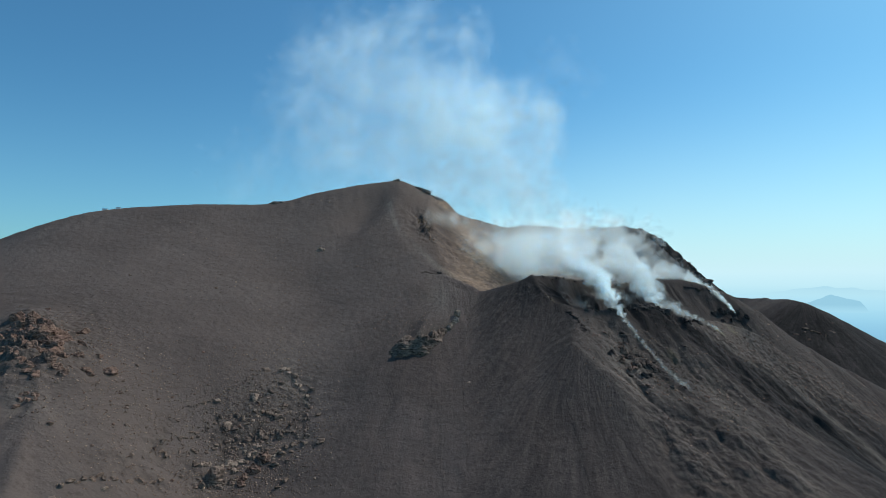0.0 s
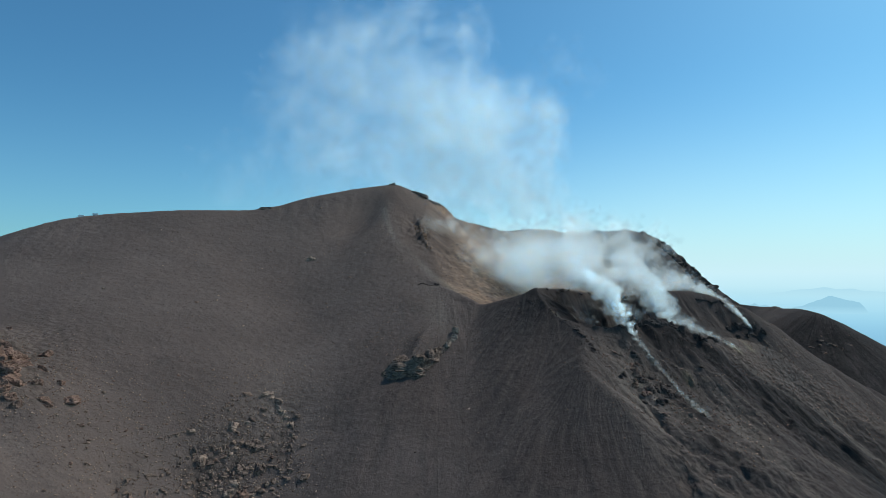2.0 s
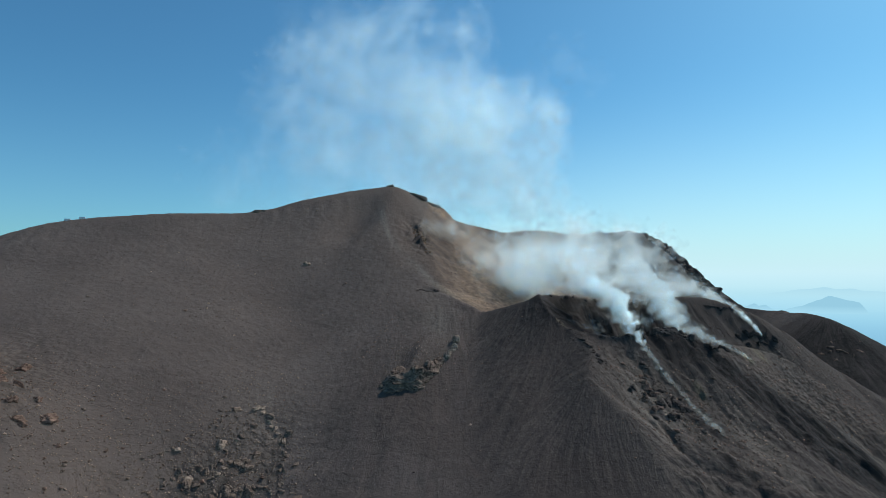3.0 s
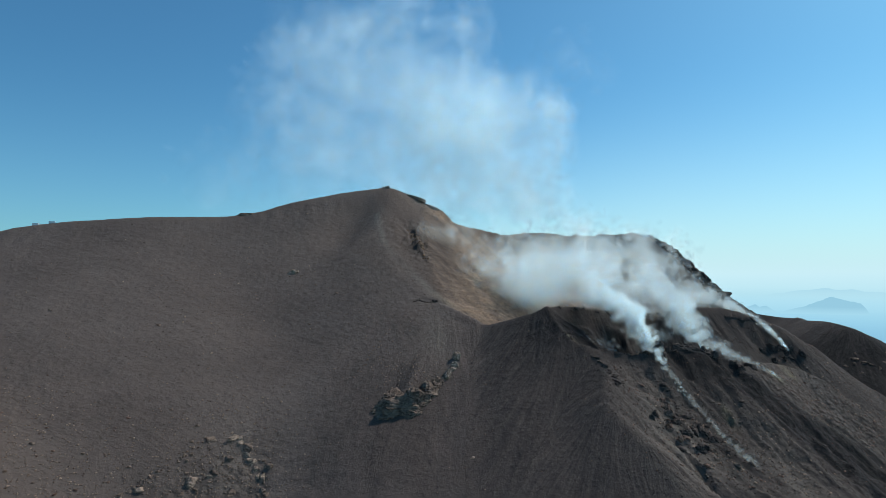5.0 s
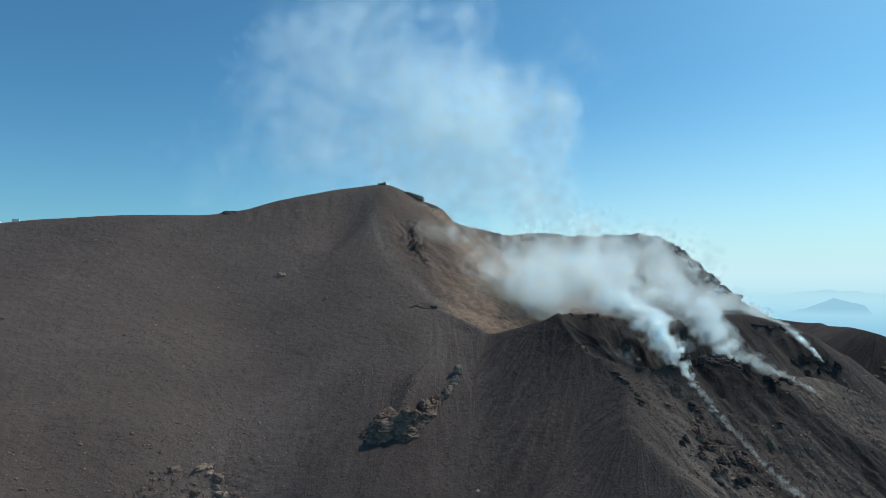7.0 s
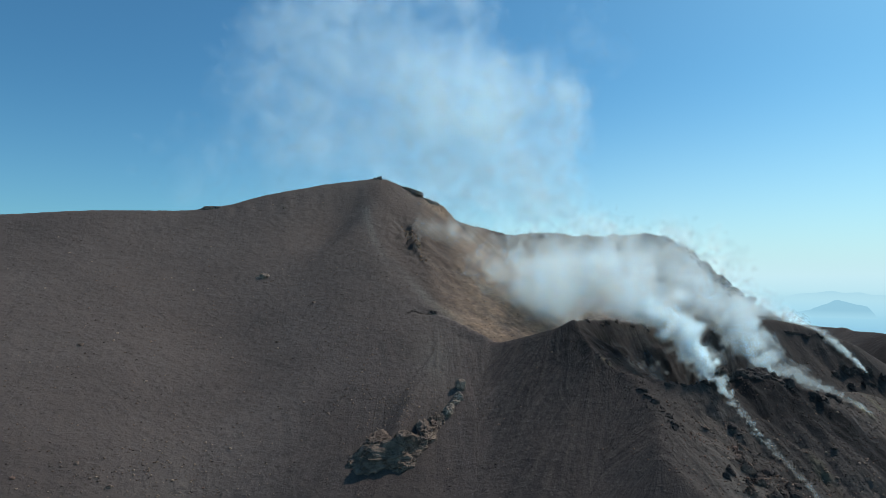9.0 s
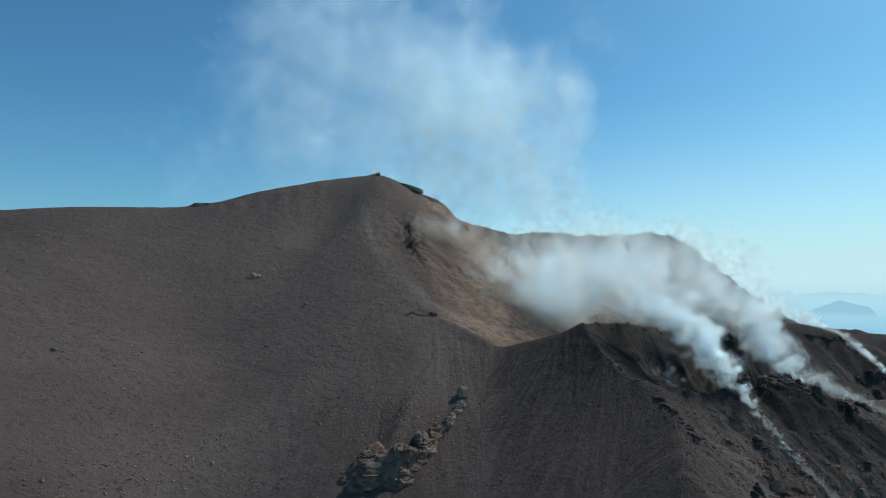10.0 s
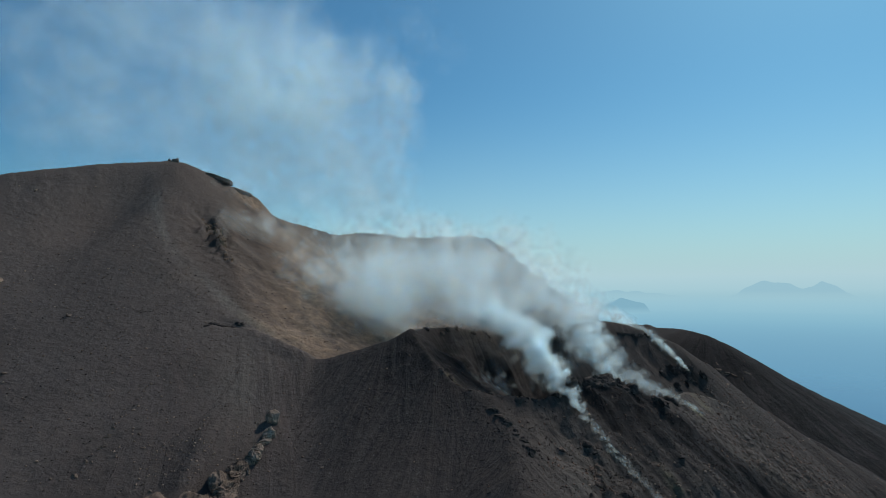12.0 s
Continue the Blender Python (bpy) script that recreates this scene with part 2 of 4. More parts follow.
def relief(n, l, b, layers):
    """Stacks bumps of (height, depth in metres, strength) on a shader."""
    last = None
    for h, depth, strength in layers:
        k = n.new("ShaderNodeBump")
        k.inputs["Distance"].default_value, k.inputs["Strength"].default_value = depth, strength
        l.new(h, k.inputs["Height"])
        if last is not None:
            l.new(last, k.inputs["Normal"])
        last = k.outputs["Normal"]
    l.new(last, b.inputs["Normal"])


# ash and cinder ground, with its zones of colour
m_ash, n, l, b = shader("volcanic_ash", 0.95, 0.15)
where = n.new("ShaderNodeTexCoord").outputs["Object"]


def stored(name):
    a = n.new("ShaderNodeAttribute")
    a.attribute_name = name
    return a


fall = n.new("ShaderNodeMapping")
fall.inputs["Scale"].default_value = (1.0, 0.045, 1.0)
l.new(stored("fall_line").outputs["Vector"], fall.inputs["Vector"])
zones = n.new("ShaderNodeSeparateColor")
l.new(stored("zones").outputs["Color"], zones.inputs["Color"])
zones2 = n.new("ShaderNodeSeparateColor")
l.new(stored("zones_b").outputs["Color"], zones2.inputs["Color"])
wide, mid, fine = grain(n, l, where, 0.022, 5), grain(n, l, where, 0.35, 5, 0.65), grain(n, l, where, 1.1, 4, 0.7)
streaks, thin = grain(n, l, fall.outputs["Vector"], 0.22, 5, 0.6), grain(n, l, fall.outputs["Vector"], 0.9, 4, 0.65)
combed = stored("zones").outputs["Alpha"]
slope_ash = blend(n, l, ramp(n, l, wide, .3, .7), (0.104, 0.080, 0.068), (0.152, 0.117, 0.098))
cone_ash = blend(n, l, ramp(n, l, wide, .3, .7), (0.078, 0.061, 0.053), (0.114, 0.089, 0.077))
c = blend(n, l, combed, slope_ash, cone_ash)
c = blend(n, l, times(n, l, zones.outputs["Red"], ramp(n, l, times(n, l, mid, streaks, "ADD"), .75, 1.2, .1, 1.0)), c, (0.36, 0.25, 0.168))
c = blend(n, l, times(n, l, zones2.outputs["Green"], ramp(n, l, streaks, .3, .65, .5, 1.0)), c, (0.112, 0.083, 0.068))
c = blend(n, l, times(n, l, zones.outputs["Green"], ramp(n, l, streaks, .2, .5, .75, 1.0)), c, (0.022, 0.019, 0.019))
c = blend(n, l, times(n, l, zones.outputs["Blue"], ramp(n, l, streaks, .38, .58)), c, (0.205, 0.172, 0.142))
c = blend(n, l, times(n, l, zones2.outputs["Red"], ramp(n, l, mid, .35, .7)), c, (0.165, 0.135, 0.112))
c = blend(n, l, times(n, l, zones2.outputs["Blue"], ramp(n, l, mid, .35, .6)), c, (0.30, 0.26, 0.15))
c = blend(n, l, times(n, l, ramp(n, l, streaks, .3, .7, 0.0, 0.85), combed), c, (0.68, 0.66, 0.65), "MULTIPLY")
c = blend(n, l, times(n, l, ramp(n, l, thin, .35, .75, 0.0, 0.8), combed), c, (1.5, 1.45, 1.4), "MULTIPLY")
c = blend(n, l, ramp(n, l, fine, .55, .72, 0.0, 0.5), c, (0.6, 0.6, 0.6), "MULTIPLY")
speck = n.new("ShaderNodeTexVoronoi")
speck.inputs["Scale"].default_value = 0.55
l.new(where, speck.inputs["Vector"])
c = blend(n, l, ramp(n, l, speck.outputs["Distance"], .16, .06, 0.0, 0.45), c, (0.20, 0.175, 0.155))
# short dark marks: the shade of pebbles and pits, put into the colour
shade_dash = n.new("ShaderNodeTexVoronoi")
shade_dash.inputs["Scale"].default_value = 0.33
stretch = n.new("ShaderNodeMapping")
stretch.inputs["Scale"].default_value = (0.75, 1.3, 1.0)
l.new(where, stretch.inputs["Vector"])
l.new(stretch.outputs["Vector"], shade_dash.inputs["Vector"])
c = blend(n, l, ramp(n, l, shade_dash.outputs["Distance"], .26, .12, 0.0, 0.55), c, (0.60, 0.58, 0.58), "MULTIPLY")
cracks = n.new("ShaderNodeTexVoronoi")
cracks.inputs["Scale"].default_value, cracks.inputs["Randomness"].default_value = 0.42, 1.0
warp = n.new("ShaderNodeVectorMath")
warp.operation = "MULTIPLY_ADD"
l.new(n.new("ShaderNodeTexNoise").outputs["Color"], warp.inputs[0])
warp.inputs[1].default_value = (2.5, 2.5, 2.5)
l.new(where, warp.inputs[2])
l.new(warp.outputs[0], cracks.inputs["Vector"])
grit = grain(n, l, where, 3.2, 4, 0.75)
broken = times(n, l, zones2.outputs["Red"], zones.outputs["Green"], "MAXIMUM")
# streaks of rubble tone, also painting the lit and dark sides of ridges
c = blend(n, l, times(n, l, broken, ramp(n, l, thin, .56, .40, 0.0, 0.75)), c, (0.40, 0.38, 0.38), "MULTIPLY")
c = blend(n, l, times(n, l, broken, ramp(n, l, thin, .58, .72, 0.0, 0.28)), c, (0.120, 0.094, 0.078))
pits = ramp(n, l, mid, .50, .60)
c = blend(n, l, ramp(n, l, grit, .45, .75, 0.0, 0.55), c, (0.55, 0.55, 0.55), "MULTIPLY")
# darker towards the gaps between blocks
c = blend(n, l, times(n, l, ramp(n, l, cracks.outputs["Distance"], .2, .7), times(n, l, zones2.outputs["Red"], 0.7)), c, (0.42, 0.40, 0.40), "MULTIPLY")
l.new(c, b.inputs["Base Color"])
blocks = times(n, l, cracks.outputs["Distance"], times(n, l, zones2.outputs["Red"], -1.0))
relief(n, l, b, [(times(n, l, streaks, combed), 1.4, 0.35), (blocks, 1.6, 0.8), (times(n, l, thin, combed), 0.5, 0.35), (mid, 1.3, 0.3), (pits, 0.25, 0.2), (fine, 0.5, 0.45), (grit, 0.22, 0.55)])


def rock_material(name, dark, light, scale=0.5):
    m, n, l, b = shader(name, 0.9, 0.25)
    where = n.new("ShaderNodeTexCoord").outputs["Object"]
    tone = n.new("ShaderNodeObjectInfo").outputs["Random"]
    big, small = grain(n, l, where, scale, 6, 0.6), grain(n, l, where, scale * 6, 5, 0.7)
    c = blend(n, l, ramp(n, l, big, .32, .68), dark, light)
    c = blend(n, l, ramp(n, l, small, .4, .7, 0.0, 0.6), c, (0.55, 0.54, 0.54), "MULTIPLY")
    c = blend(n, l, ramp(n, l, tone, 0, 1, 0.0, 0.5), c, (0.62, 0.60, 0.58), "MULTIPLY")
    l.new(c, b.inputs["Base Color"])
    relief(n, l, b, [(big, 0.5 / scale, 0.5), (small, 0.12 / scale, 0.7)])
    return m


m_grey = rock_material("grey_lava_rock", (0.105, 0.070, 0.051), (0.300, 0.207, 0.152))
m_pale = rock_material("pale_altered_rock", (0.215, 0.147, 0.106), (0.48, 0.348, 0.255))
m_rust = rock_material("rusty_brown_rock", (0.105, 0.062, 0.044), (0.310, 0.190, 0.135))
m_black = rock_material("black_lava_rock", (0.040, 0.029, 0.025), (0.120, 0.084, 0.067))
m_ochre = rock_material("ochre_wall_rock", (0.125, 0.076, 0.052), (0.40, 0.248, 0.155))

# open sea
m_sea, n, l, b = shader("sea_water", 0.22, 0.5)
where = n.new("ShaderNodeTexCoord").outputs["Object"]
swell, chop = grain(n, l, where, 0.004, 4), grain(n, l, where, 0.05, 5)
l.new(blend(n, l, ramp(n, l, swell, .3, .7), (0.030, 0.170, 0.32), (0.042, 0.205, 0.37)), b.inputs["Base Color"])
relief(n, l, b, [(swell, 6.0, 0.15), (chop, 1.0, 0.25)])
# haze painted over the water: a glow that pales with distance
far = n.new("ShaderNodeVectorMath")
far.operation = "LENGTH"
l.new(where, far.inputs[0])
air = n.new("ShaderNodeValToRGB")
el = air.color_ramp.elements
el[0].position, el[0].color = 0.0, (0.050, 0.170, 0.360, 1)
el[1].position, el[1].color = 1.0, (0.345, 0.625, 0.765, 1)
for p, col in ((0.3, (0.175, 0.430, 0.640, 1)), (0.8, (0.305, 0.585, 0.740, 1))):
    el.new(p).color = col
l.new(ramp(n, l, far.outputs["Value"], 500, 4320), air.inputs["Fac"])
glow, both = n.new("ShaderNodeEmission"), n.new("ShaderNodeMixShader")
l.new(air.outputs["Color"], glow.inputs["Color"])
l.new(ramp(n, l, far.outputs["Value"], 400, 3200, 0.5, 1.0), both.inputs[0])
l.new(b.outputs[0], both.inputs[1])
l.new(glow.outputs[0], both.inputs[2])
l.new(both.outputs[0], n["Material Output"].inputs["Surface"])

# smoke: white droplets that scatter and pass light
m_smoke = bpy.data.materials.new("volcanic_smoke")
m_smoke.use_nodes = True
n, l = m_smoke.node_tree.nodes, m_smoke.node_tree.links
n.remove(n["Principled BSDF"])
da, tr, mx = n.new("ShaderNodeBsdfDiffuse"), n.new("ShaderNodeBsdfTranslucent"), n.new("ShaderNodeAddShader")
da.inputs["Color"].default_value = (0.76, 0.94, 1.0, 1)
tr.inputs["Color"].default_value = (0.86, 0.96, 1.0, 1)
for lit in (da, tr):
    flat = n.new("ShaderNodeCombineXYZ")
    for k in range(3):
        flat.inputs[k].default_value = (SUN_WAY + Vector((0, -.3, .5))).normalized()[k]
    l.new(flat.outputs[0], lit.inputs["Normal"])
l.new(da.outputs[0], mx.inputs[0])
l.new(tr.outputs[0], mx.inputs[1])
veil, see, thick = n.new("ShaderNodeMixShader"), n.new("ShaderNodeBsdfTransparent"), n.new("ShaderNodeAttribute")
thick.attribute_name = "thickness"
l.new(thick.outputs["Fac"], veil.inputs[0])
l.new(see.outputs[0], veil.inputs[1])
l.new(mx.outputs[0], veil.inputs[2])
l.new(veil.outputs[0], n["Material Output"].inputs["Surface"])


def glowing(name, colour, strength=1.0):
    m = bpy.data.materials.new(name)
    m.use_nodes = True
    n, l = m.node_tree.nodes, m.node_tree.links
    n.remove(n["Principled BSDF"])
    e = n.new("ShaderNodeEmission")
    e.inputs["Color"].default_value, e.inputs["Strength"].default_value = (*colour, 1), strength
    l.new(e.outputs[0], n["Material Output"].inputs["Surface"])
    return m, n, l, e


# ---- ground ----
xs, ys = spread(0.85, -200, 350, 4900, 1.03), spread(0.8, 140, 372, 4900, 1.014)
gx, gy = np.meshgrid(xs, ys)
gz, g_s, g_d, g_zone, g_rough = ground_height(gx, gy)


def eased(z, cells):
    """Three passes of a running mean along both ways of the grid."""
    for _ in range(3):
        for axis in (0, 1):
            pad = [(cells, cells) if k == axis else (0, 0) for k in (0, 1)]
            run = np.cumsum(np.pad(z, [(p[0] + (1 if k == axis else 0), p[1]) for k, p in enumerate(pad)], mode="edge"), axis=axis)
            w = 2 * cells + 1
            z = (np.take(run, range(w, run.shape[axis]), axis) - np.take(run, range(0, run.shape[axis] - w), axis)) / w
    return z


# wind-blown ash smooths the run-out between the spur and the gully
edge = wall_edge(gy)
spur = np.interp(gy, [v[1] for v in SPUR[10::-1]], [v[0] for v in SPUR[10::-1]])
calm = step01(3, 16, spur - gx + np.maximum(0, 330 - gy)) * step01(376, 352, gy) * step01(235, 265, gy) * step01(-95, -60, gx) * step01(30, 14, gx)
calm = calm * (1 - .9 * np.exp(-((gx + 5) / 15) ** 2 - ((gy - 285) / 20) ** 2))
gz = gz + (eased(gz, 10) + layered(g_s, g_d * .05, 7, 3, 21) * .3 + layered(gx, gy, 2.6, 3, 57) * .15 - gz) * calm

drape = eased((g_zone == 0) * step01(6, 22, g_d) * step01(-230, -190, gx), 4)
gz = gz + (eased(gz, 5) + layered(gx, gy, 2.6, 3, 57) * .15 + layered(gx, gy, 9, 3, 58) * .25 - gz) * drape


def surface(x, y):
    """The ground's height at spots, from its own mesh."""
    x, y = np.atleast_1d(np.asarray(x, float)), np.atleast_1d(np.asarray(y, float))
    i, j = np.clip(np.searchsorted(xs, x) - 1, 0, len(xs) - 2), np.clip(np.searchsorted(ys, y) - 1, 0, len(ys) - 2)
    u, v = (x - xs[i]) / (xs[i + 1] - xs[i]), (y - ys[j]) / (ys[j + 1] - ys[j])
    return (gz[j, i] * (1 - u) + gz[j, i + 1] * u) * (1 - v) + (gz[j + 1, i] * (1 - u) + gz[j + 1, i + 1] * u) * v


def height_at(x, y):
    return float(surface(x, y)[0])


me = sheet("ground", xs, ys, gz)
me.materials.append(m_ash)


def keep(name, kind, columns):
    a = me.attributes.new(name, kind, "POINT")
    a.data.foreach_set("vector" if kind == "FLOAT_VECTOR" else "color", np.stack(columns, -1).astype(np.float32).ravel())


def blob(x, y, rx, ry, power=2):
    return np.exp(-(np.abs((gx - x) / rx) ** power + np.abs((gy - y) / ry) ** power))


wob = 8 * layered(gx, gy, 25, 3, 71)
bowl = step01(-3, 5, gx + wob * .3 - edge) * step01(322, 340, gy) * step01(640, 500, gy) * step01(170, 90, gx)
scar = blob(-12, 402, 9, 34, 3)
ochre = np.clip(bowl * (g_zone != 5) * (1 - blob(84, 322, 38, 22)) + 0.35 * scar * step01(-.2, .4, layered(gx, gy, 9, 3, 19)) + 0.1 * blob(-20, 400, 22, 40), 0, 1)
down, out = ((gx - 114) * 71 - (gy - 296) * 50) / 86.8, ((gx - 114) * 50 + (gy - 296) * 71) / 86.8
flow = step01(-8, 2, down) * step01(2.5, -2.5, np.abs(out - 3 - .1 * down + wob * .4) - 4 - .21 * down)
# besides lava, darkens pit, far wall and far flank: shade put into colour
lava = np.clip(flow + 0.85 * blob(108, 297, 20, 10) + 0.6 * np.exp(-((gx - edge + 4) / 5) ** 2 - ((gy - 399) / 15) ** 2) * step01(-.25, .25, layered(gx, gy, 7, 3, 36)) + 0.7 * blob(130, 345, 30, 25) + 0.8 * blob(171, 338, 10, 5) + 1.4 * blob(82, 316, 32, 18) + 0.8 * step01(520, 640, gy) * step01(150, 230, gx) + 1.2 * blob(300, 400, 95, 60) + 0.5 * step01(92, 104, gx + wob) * step01(300, 288, gy) + 0.3 * step01(150, 185, gx) + 0.4 * blob(90, 262, 10, 16) + 0.36 * step01(10, 45, gx + wob) * step01(115, 90, gx) * step01(330, 300, gy), 0, 1)
pale = np.clip(0.8 * blob(119, 250, 5, 16) + 0.55 * blob(82, 262, 12, 26) + 0.7 * blob(86, 240, 14, 26) + 0.3 * blob(165, 300, 22, 30) + 0.6 * np.exp(-((gx - 170 - 0.42 * (318 - gy) + wob * .6) / 5) ** 2) * step01(332, 318, gy) + 0.35 * blob(160, 251, 9, 3) + 0.5 * np.exp(-((gx - 120 - 0.12 * (280 - gy) + wob * .6) / 5) ** 2) * step01(285, 262, gy) + 0.2 * blob(205, 322, 40, 30) + 0.5 * blob(5, 315, 8, 16) + 0.4 * blob(-60, 250, 8, 16) + 0.6 * blob(-150, 221, 16, 18) + 0.4 * blob(-126, 191, 9, 6) + 0.75 * np.exp(-((gx - spur - 3) / 3.5) ** 2) * step01(332, 346, gy) * step01(432, 415, gy), 0, 1)
red = np.clip(step01(-2, 5, gx - spur) * step01(340, 352, gy) * step01(460, 445, gy) * step01(30, 0, gx) + step01(4, 14, out + wob * .4 - 5 - .33 * down) * step01(-5, 25, down) * step01(260, 225, gx) + 0.45 * blob(92, 258, 16, 24) + 0.5 * blob(150, 352, 30, 8) + 0.5 * blob(-40, 400, 60, 40) + 0.3 * g_rough * (gx < 0) + 0.9 * blob(-150, 221, 20, 22), 0, 1)
sulphur = np.clip(.4 * blob(111, 272, 1.6, 4) + blob(148, 306, 3, 2) + 0.7 * blob(160, 318, 3, 3) + .5 * blob(60, 300, 1.5, 2), 0, 1)
keep("fall_line", "FLOAT_VECTOR", (g_s, g_d, np.zeros(g_s.shape)))
combed = 0.12 + 0.88 * np.clip(step01(-45, -15, gx + wob) * step01(345, 320, gy + wob) + bowl + step01(60, 80, gx), 0, 1)
keep("zones", "FLOAT_COLOR", (ochre, lava, pale, combed))
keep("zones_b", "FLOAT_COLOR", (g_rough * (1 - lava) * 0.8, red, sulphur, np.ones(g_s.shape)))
ground = tagged(new("ground", me), "dark grey-brown volcanic ash slopes with crater rims and gullies", "ground", kind="structure")

# ---- sea, islands and haze ----
EYE = (8.0, 90.0)


def ring_sheet(name, radii, heights, steps=180):
    me = bpy.data.meshes.new(name)
    v = [(EYE[0] + r * math.sin(a), EYE[1] + r * math.cos(a), z) for r, z in zip(radii, heights) for a in (2 * math.pi * k / steps for k in range(steps))]
    f = [(i * steps + k, i * steps + (k + 1) % steps, (i + 1) * steps + (k + 1) % steps, (i + 1) * steps + k) for i in range(len(radii) - 1) for k in range(steps)]
    me.from_pydata(v, [], f)
    me.polygons.foreach_set("use_smooth", [True] * len(f))
    me.update()
    return me


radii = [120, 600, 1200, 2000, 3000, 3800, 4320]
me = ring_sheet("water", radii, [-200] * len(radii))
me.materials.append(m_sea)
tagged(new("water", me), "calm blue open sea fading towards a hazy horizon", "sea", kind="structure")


def far_island(name, az, dist, width, base, tops, material, label):
    """A hazy island: its skyline as (place across 0 to 1, height), with a rounded body behind."""
    a = radians(az)
    mid = Vector((EYE[0] + dist * math.sin(a), EYE[1] + dist * math.cos(a), base))
    right, back = Vector((math.cos(a), -math.sin(a), 0)), Vector((math.sin(a), math.cos(a), 0))
    bm = bmesh.new()
    rows, cols = 9, 60
    grid = []
    for j in range(rows):
        v = j / (rows - 1) * 2 - 1
        line = []
        for i in range(cols + 1):
            u = i / cols
            h = float(np.interp(u, [t[0] for t in tops], [t[1] for t in tops]))
            h *= max(0.0, 1 - abs(v) ** 1.7) * (1 + 0.10 * noise.noise(Vector((u * 14, v * 3, az)))) if 0 < i < cols else 0
            q = mid + right * ((u - 0.5) * width) + back * (v * min(width * 0.22, 90)) + Vector((0, 0, h - 2))
            line.append(bm.verts.new(q))
        grid.append(line)
    for j in range(rows - 1):
        for i in range(cols):
            bm.faces.new((grid[j][i], grid[j][i + 1], grid[j + 1][i + 1], grid[j + 1][i]))
    me = bpy.data.meshes.new(name)
    bm.to_mesh(me)
    bm.free()
    me.polygons.foreach_set("use_smooth", [True] * len(me.polygons))
    me.materials.append(material)
    return tagged(new(name, me), label, "island")


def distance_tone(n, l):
    """The painted haze colour of far air by height: blue over the sea, pale at the horizon."""
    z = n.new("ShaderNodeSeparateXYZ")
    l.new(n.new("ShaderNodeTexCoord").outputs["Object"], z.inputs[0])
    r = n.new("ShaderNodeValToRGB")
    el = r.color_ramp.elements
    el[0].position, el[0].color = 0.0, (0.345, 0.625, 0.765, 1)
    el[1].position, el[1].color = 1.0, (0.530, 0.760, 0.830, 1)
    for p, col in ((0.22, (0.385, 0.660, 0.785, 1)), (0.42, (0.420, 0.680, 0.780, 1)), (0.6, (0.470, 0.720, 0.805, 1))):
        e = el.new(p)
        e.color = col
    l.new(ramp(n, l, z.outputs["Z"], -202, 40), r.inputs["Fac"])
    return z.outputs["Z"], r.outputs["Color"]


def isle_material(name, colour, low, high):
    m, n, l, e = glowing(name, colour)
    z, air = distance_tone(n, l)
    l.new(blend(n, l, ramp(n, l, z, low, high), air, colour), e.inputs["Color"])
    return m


# haze put into the islands' own glowing colours, paler for the farther ones
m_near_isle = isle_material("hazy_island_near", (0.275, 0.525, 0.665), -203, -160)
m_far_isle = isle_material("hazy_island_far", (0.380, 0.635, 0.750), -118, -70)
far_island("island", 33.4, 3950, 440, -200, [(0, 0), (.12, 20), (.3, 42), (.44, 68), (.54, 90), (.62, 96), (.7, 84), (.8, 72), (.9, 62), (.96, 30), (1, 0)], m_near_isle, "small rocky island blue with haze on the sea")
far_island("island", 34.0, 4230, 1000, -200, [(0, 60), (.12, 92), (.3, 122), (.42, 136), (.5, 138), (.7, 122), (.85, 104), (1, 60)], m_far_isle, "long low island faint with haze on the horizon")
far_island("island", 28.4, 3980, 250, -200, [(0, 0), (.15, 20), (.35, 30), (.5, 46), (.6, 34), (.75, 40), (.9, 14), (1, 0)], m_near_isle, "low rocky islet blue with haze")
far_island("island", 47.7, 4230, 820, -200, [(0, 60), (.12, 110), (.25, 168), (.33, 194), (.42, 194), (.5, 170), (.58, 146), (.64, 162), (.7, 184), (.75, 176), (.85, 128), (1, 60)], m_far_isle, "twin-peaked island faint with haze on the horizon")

# a glowing ring paints the haze along the horizon
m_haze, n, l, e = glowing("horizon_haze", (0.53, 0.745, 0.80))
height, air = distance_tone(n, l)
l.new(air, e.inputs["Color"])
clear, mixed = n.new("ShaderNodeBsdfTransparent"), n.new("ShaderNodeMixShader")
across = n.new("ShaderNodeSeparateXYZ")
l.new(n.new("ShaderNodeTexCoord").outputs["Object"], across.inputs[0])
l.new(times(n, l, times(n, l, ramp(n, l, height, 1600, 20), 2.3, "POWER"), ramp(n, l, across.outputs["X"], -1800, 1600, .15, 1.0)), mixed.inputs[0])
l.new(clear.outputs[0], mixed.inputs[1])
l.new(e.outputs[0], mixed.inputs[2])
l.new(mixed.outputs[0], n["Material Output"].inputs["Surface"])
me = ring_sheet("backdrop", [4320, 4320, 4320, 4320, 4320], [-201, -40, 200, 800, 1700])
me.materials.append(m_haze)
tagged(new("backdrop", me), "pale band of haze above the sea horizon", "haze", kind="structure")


# ---- rocks ----
def lattice3(i, j, k, seed):
    return lattice(i * 3 + k * 7919, j + k * 104729, seed)


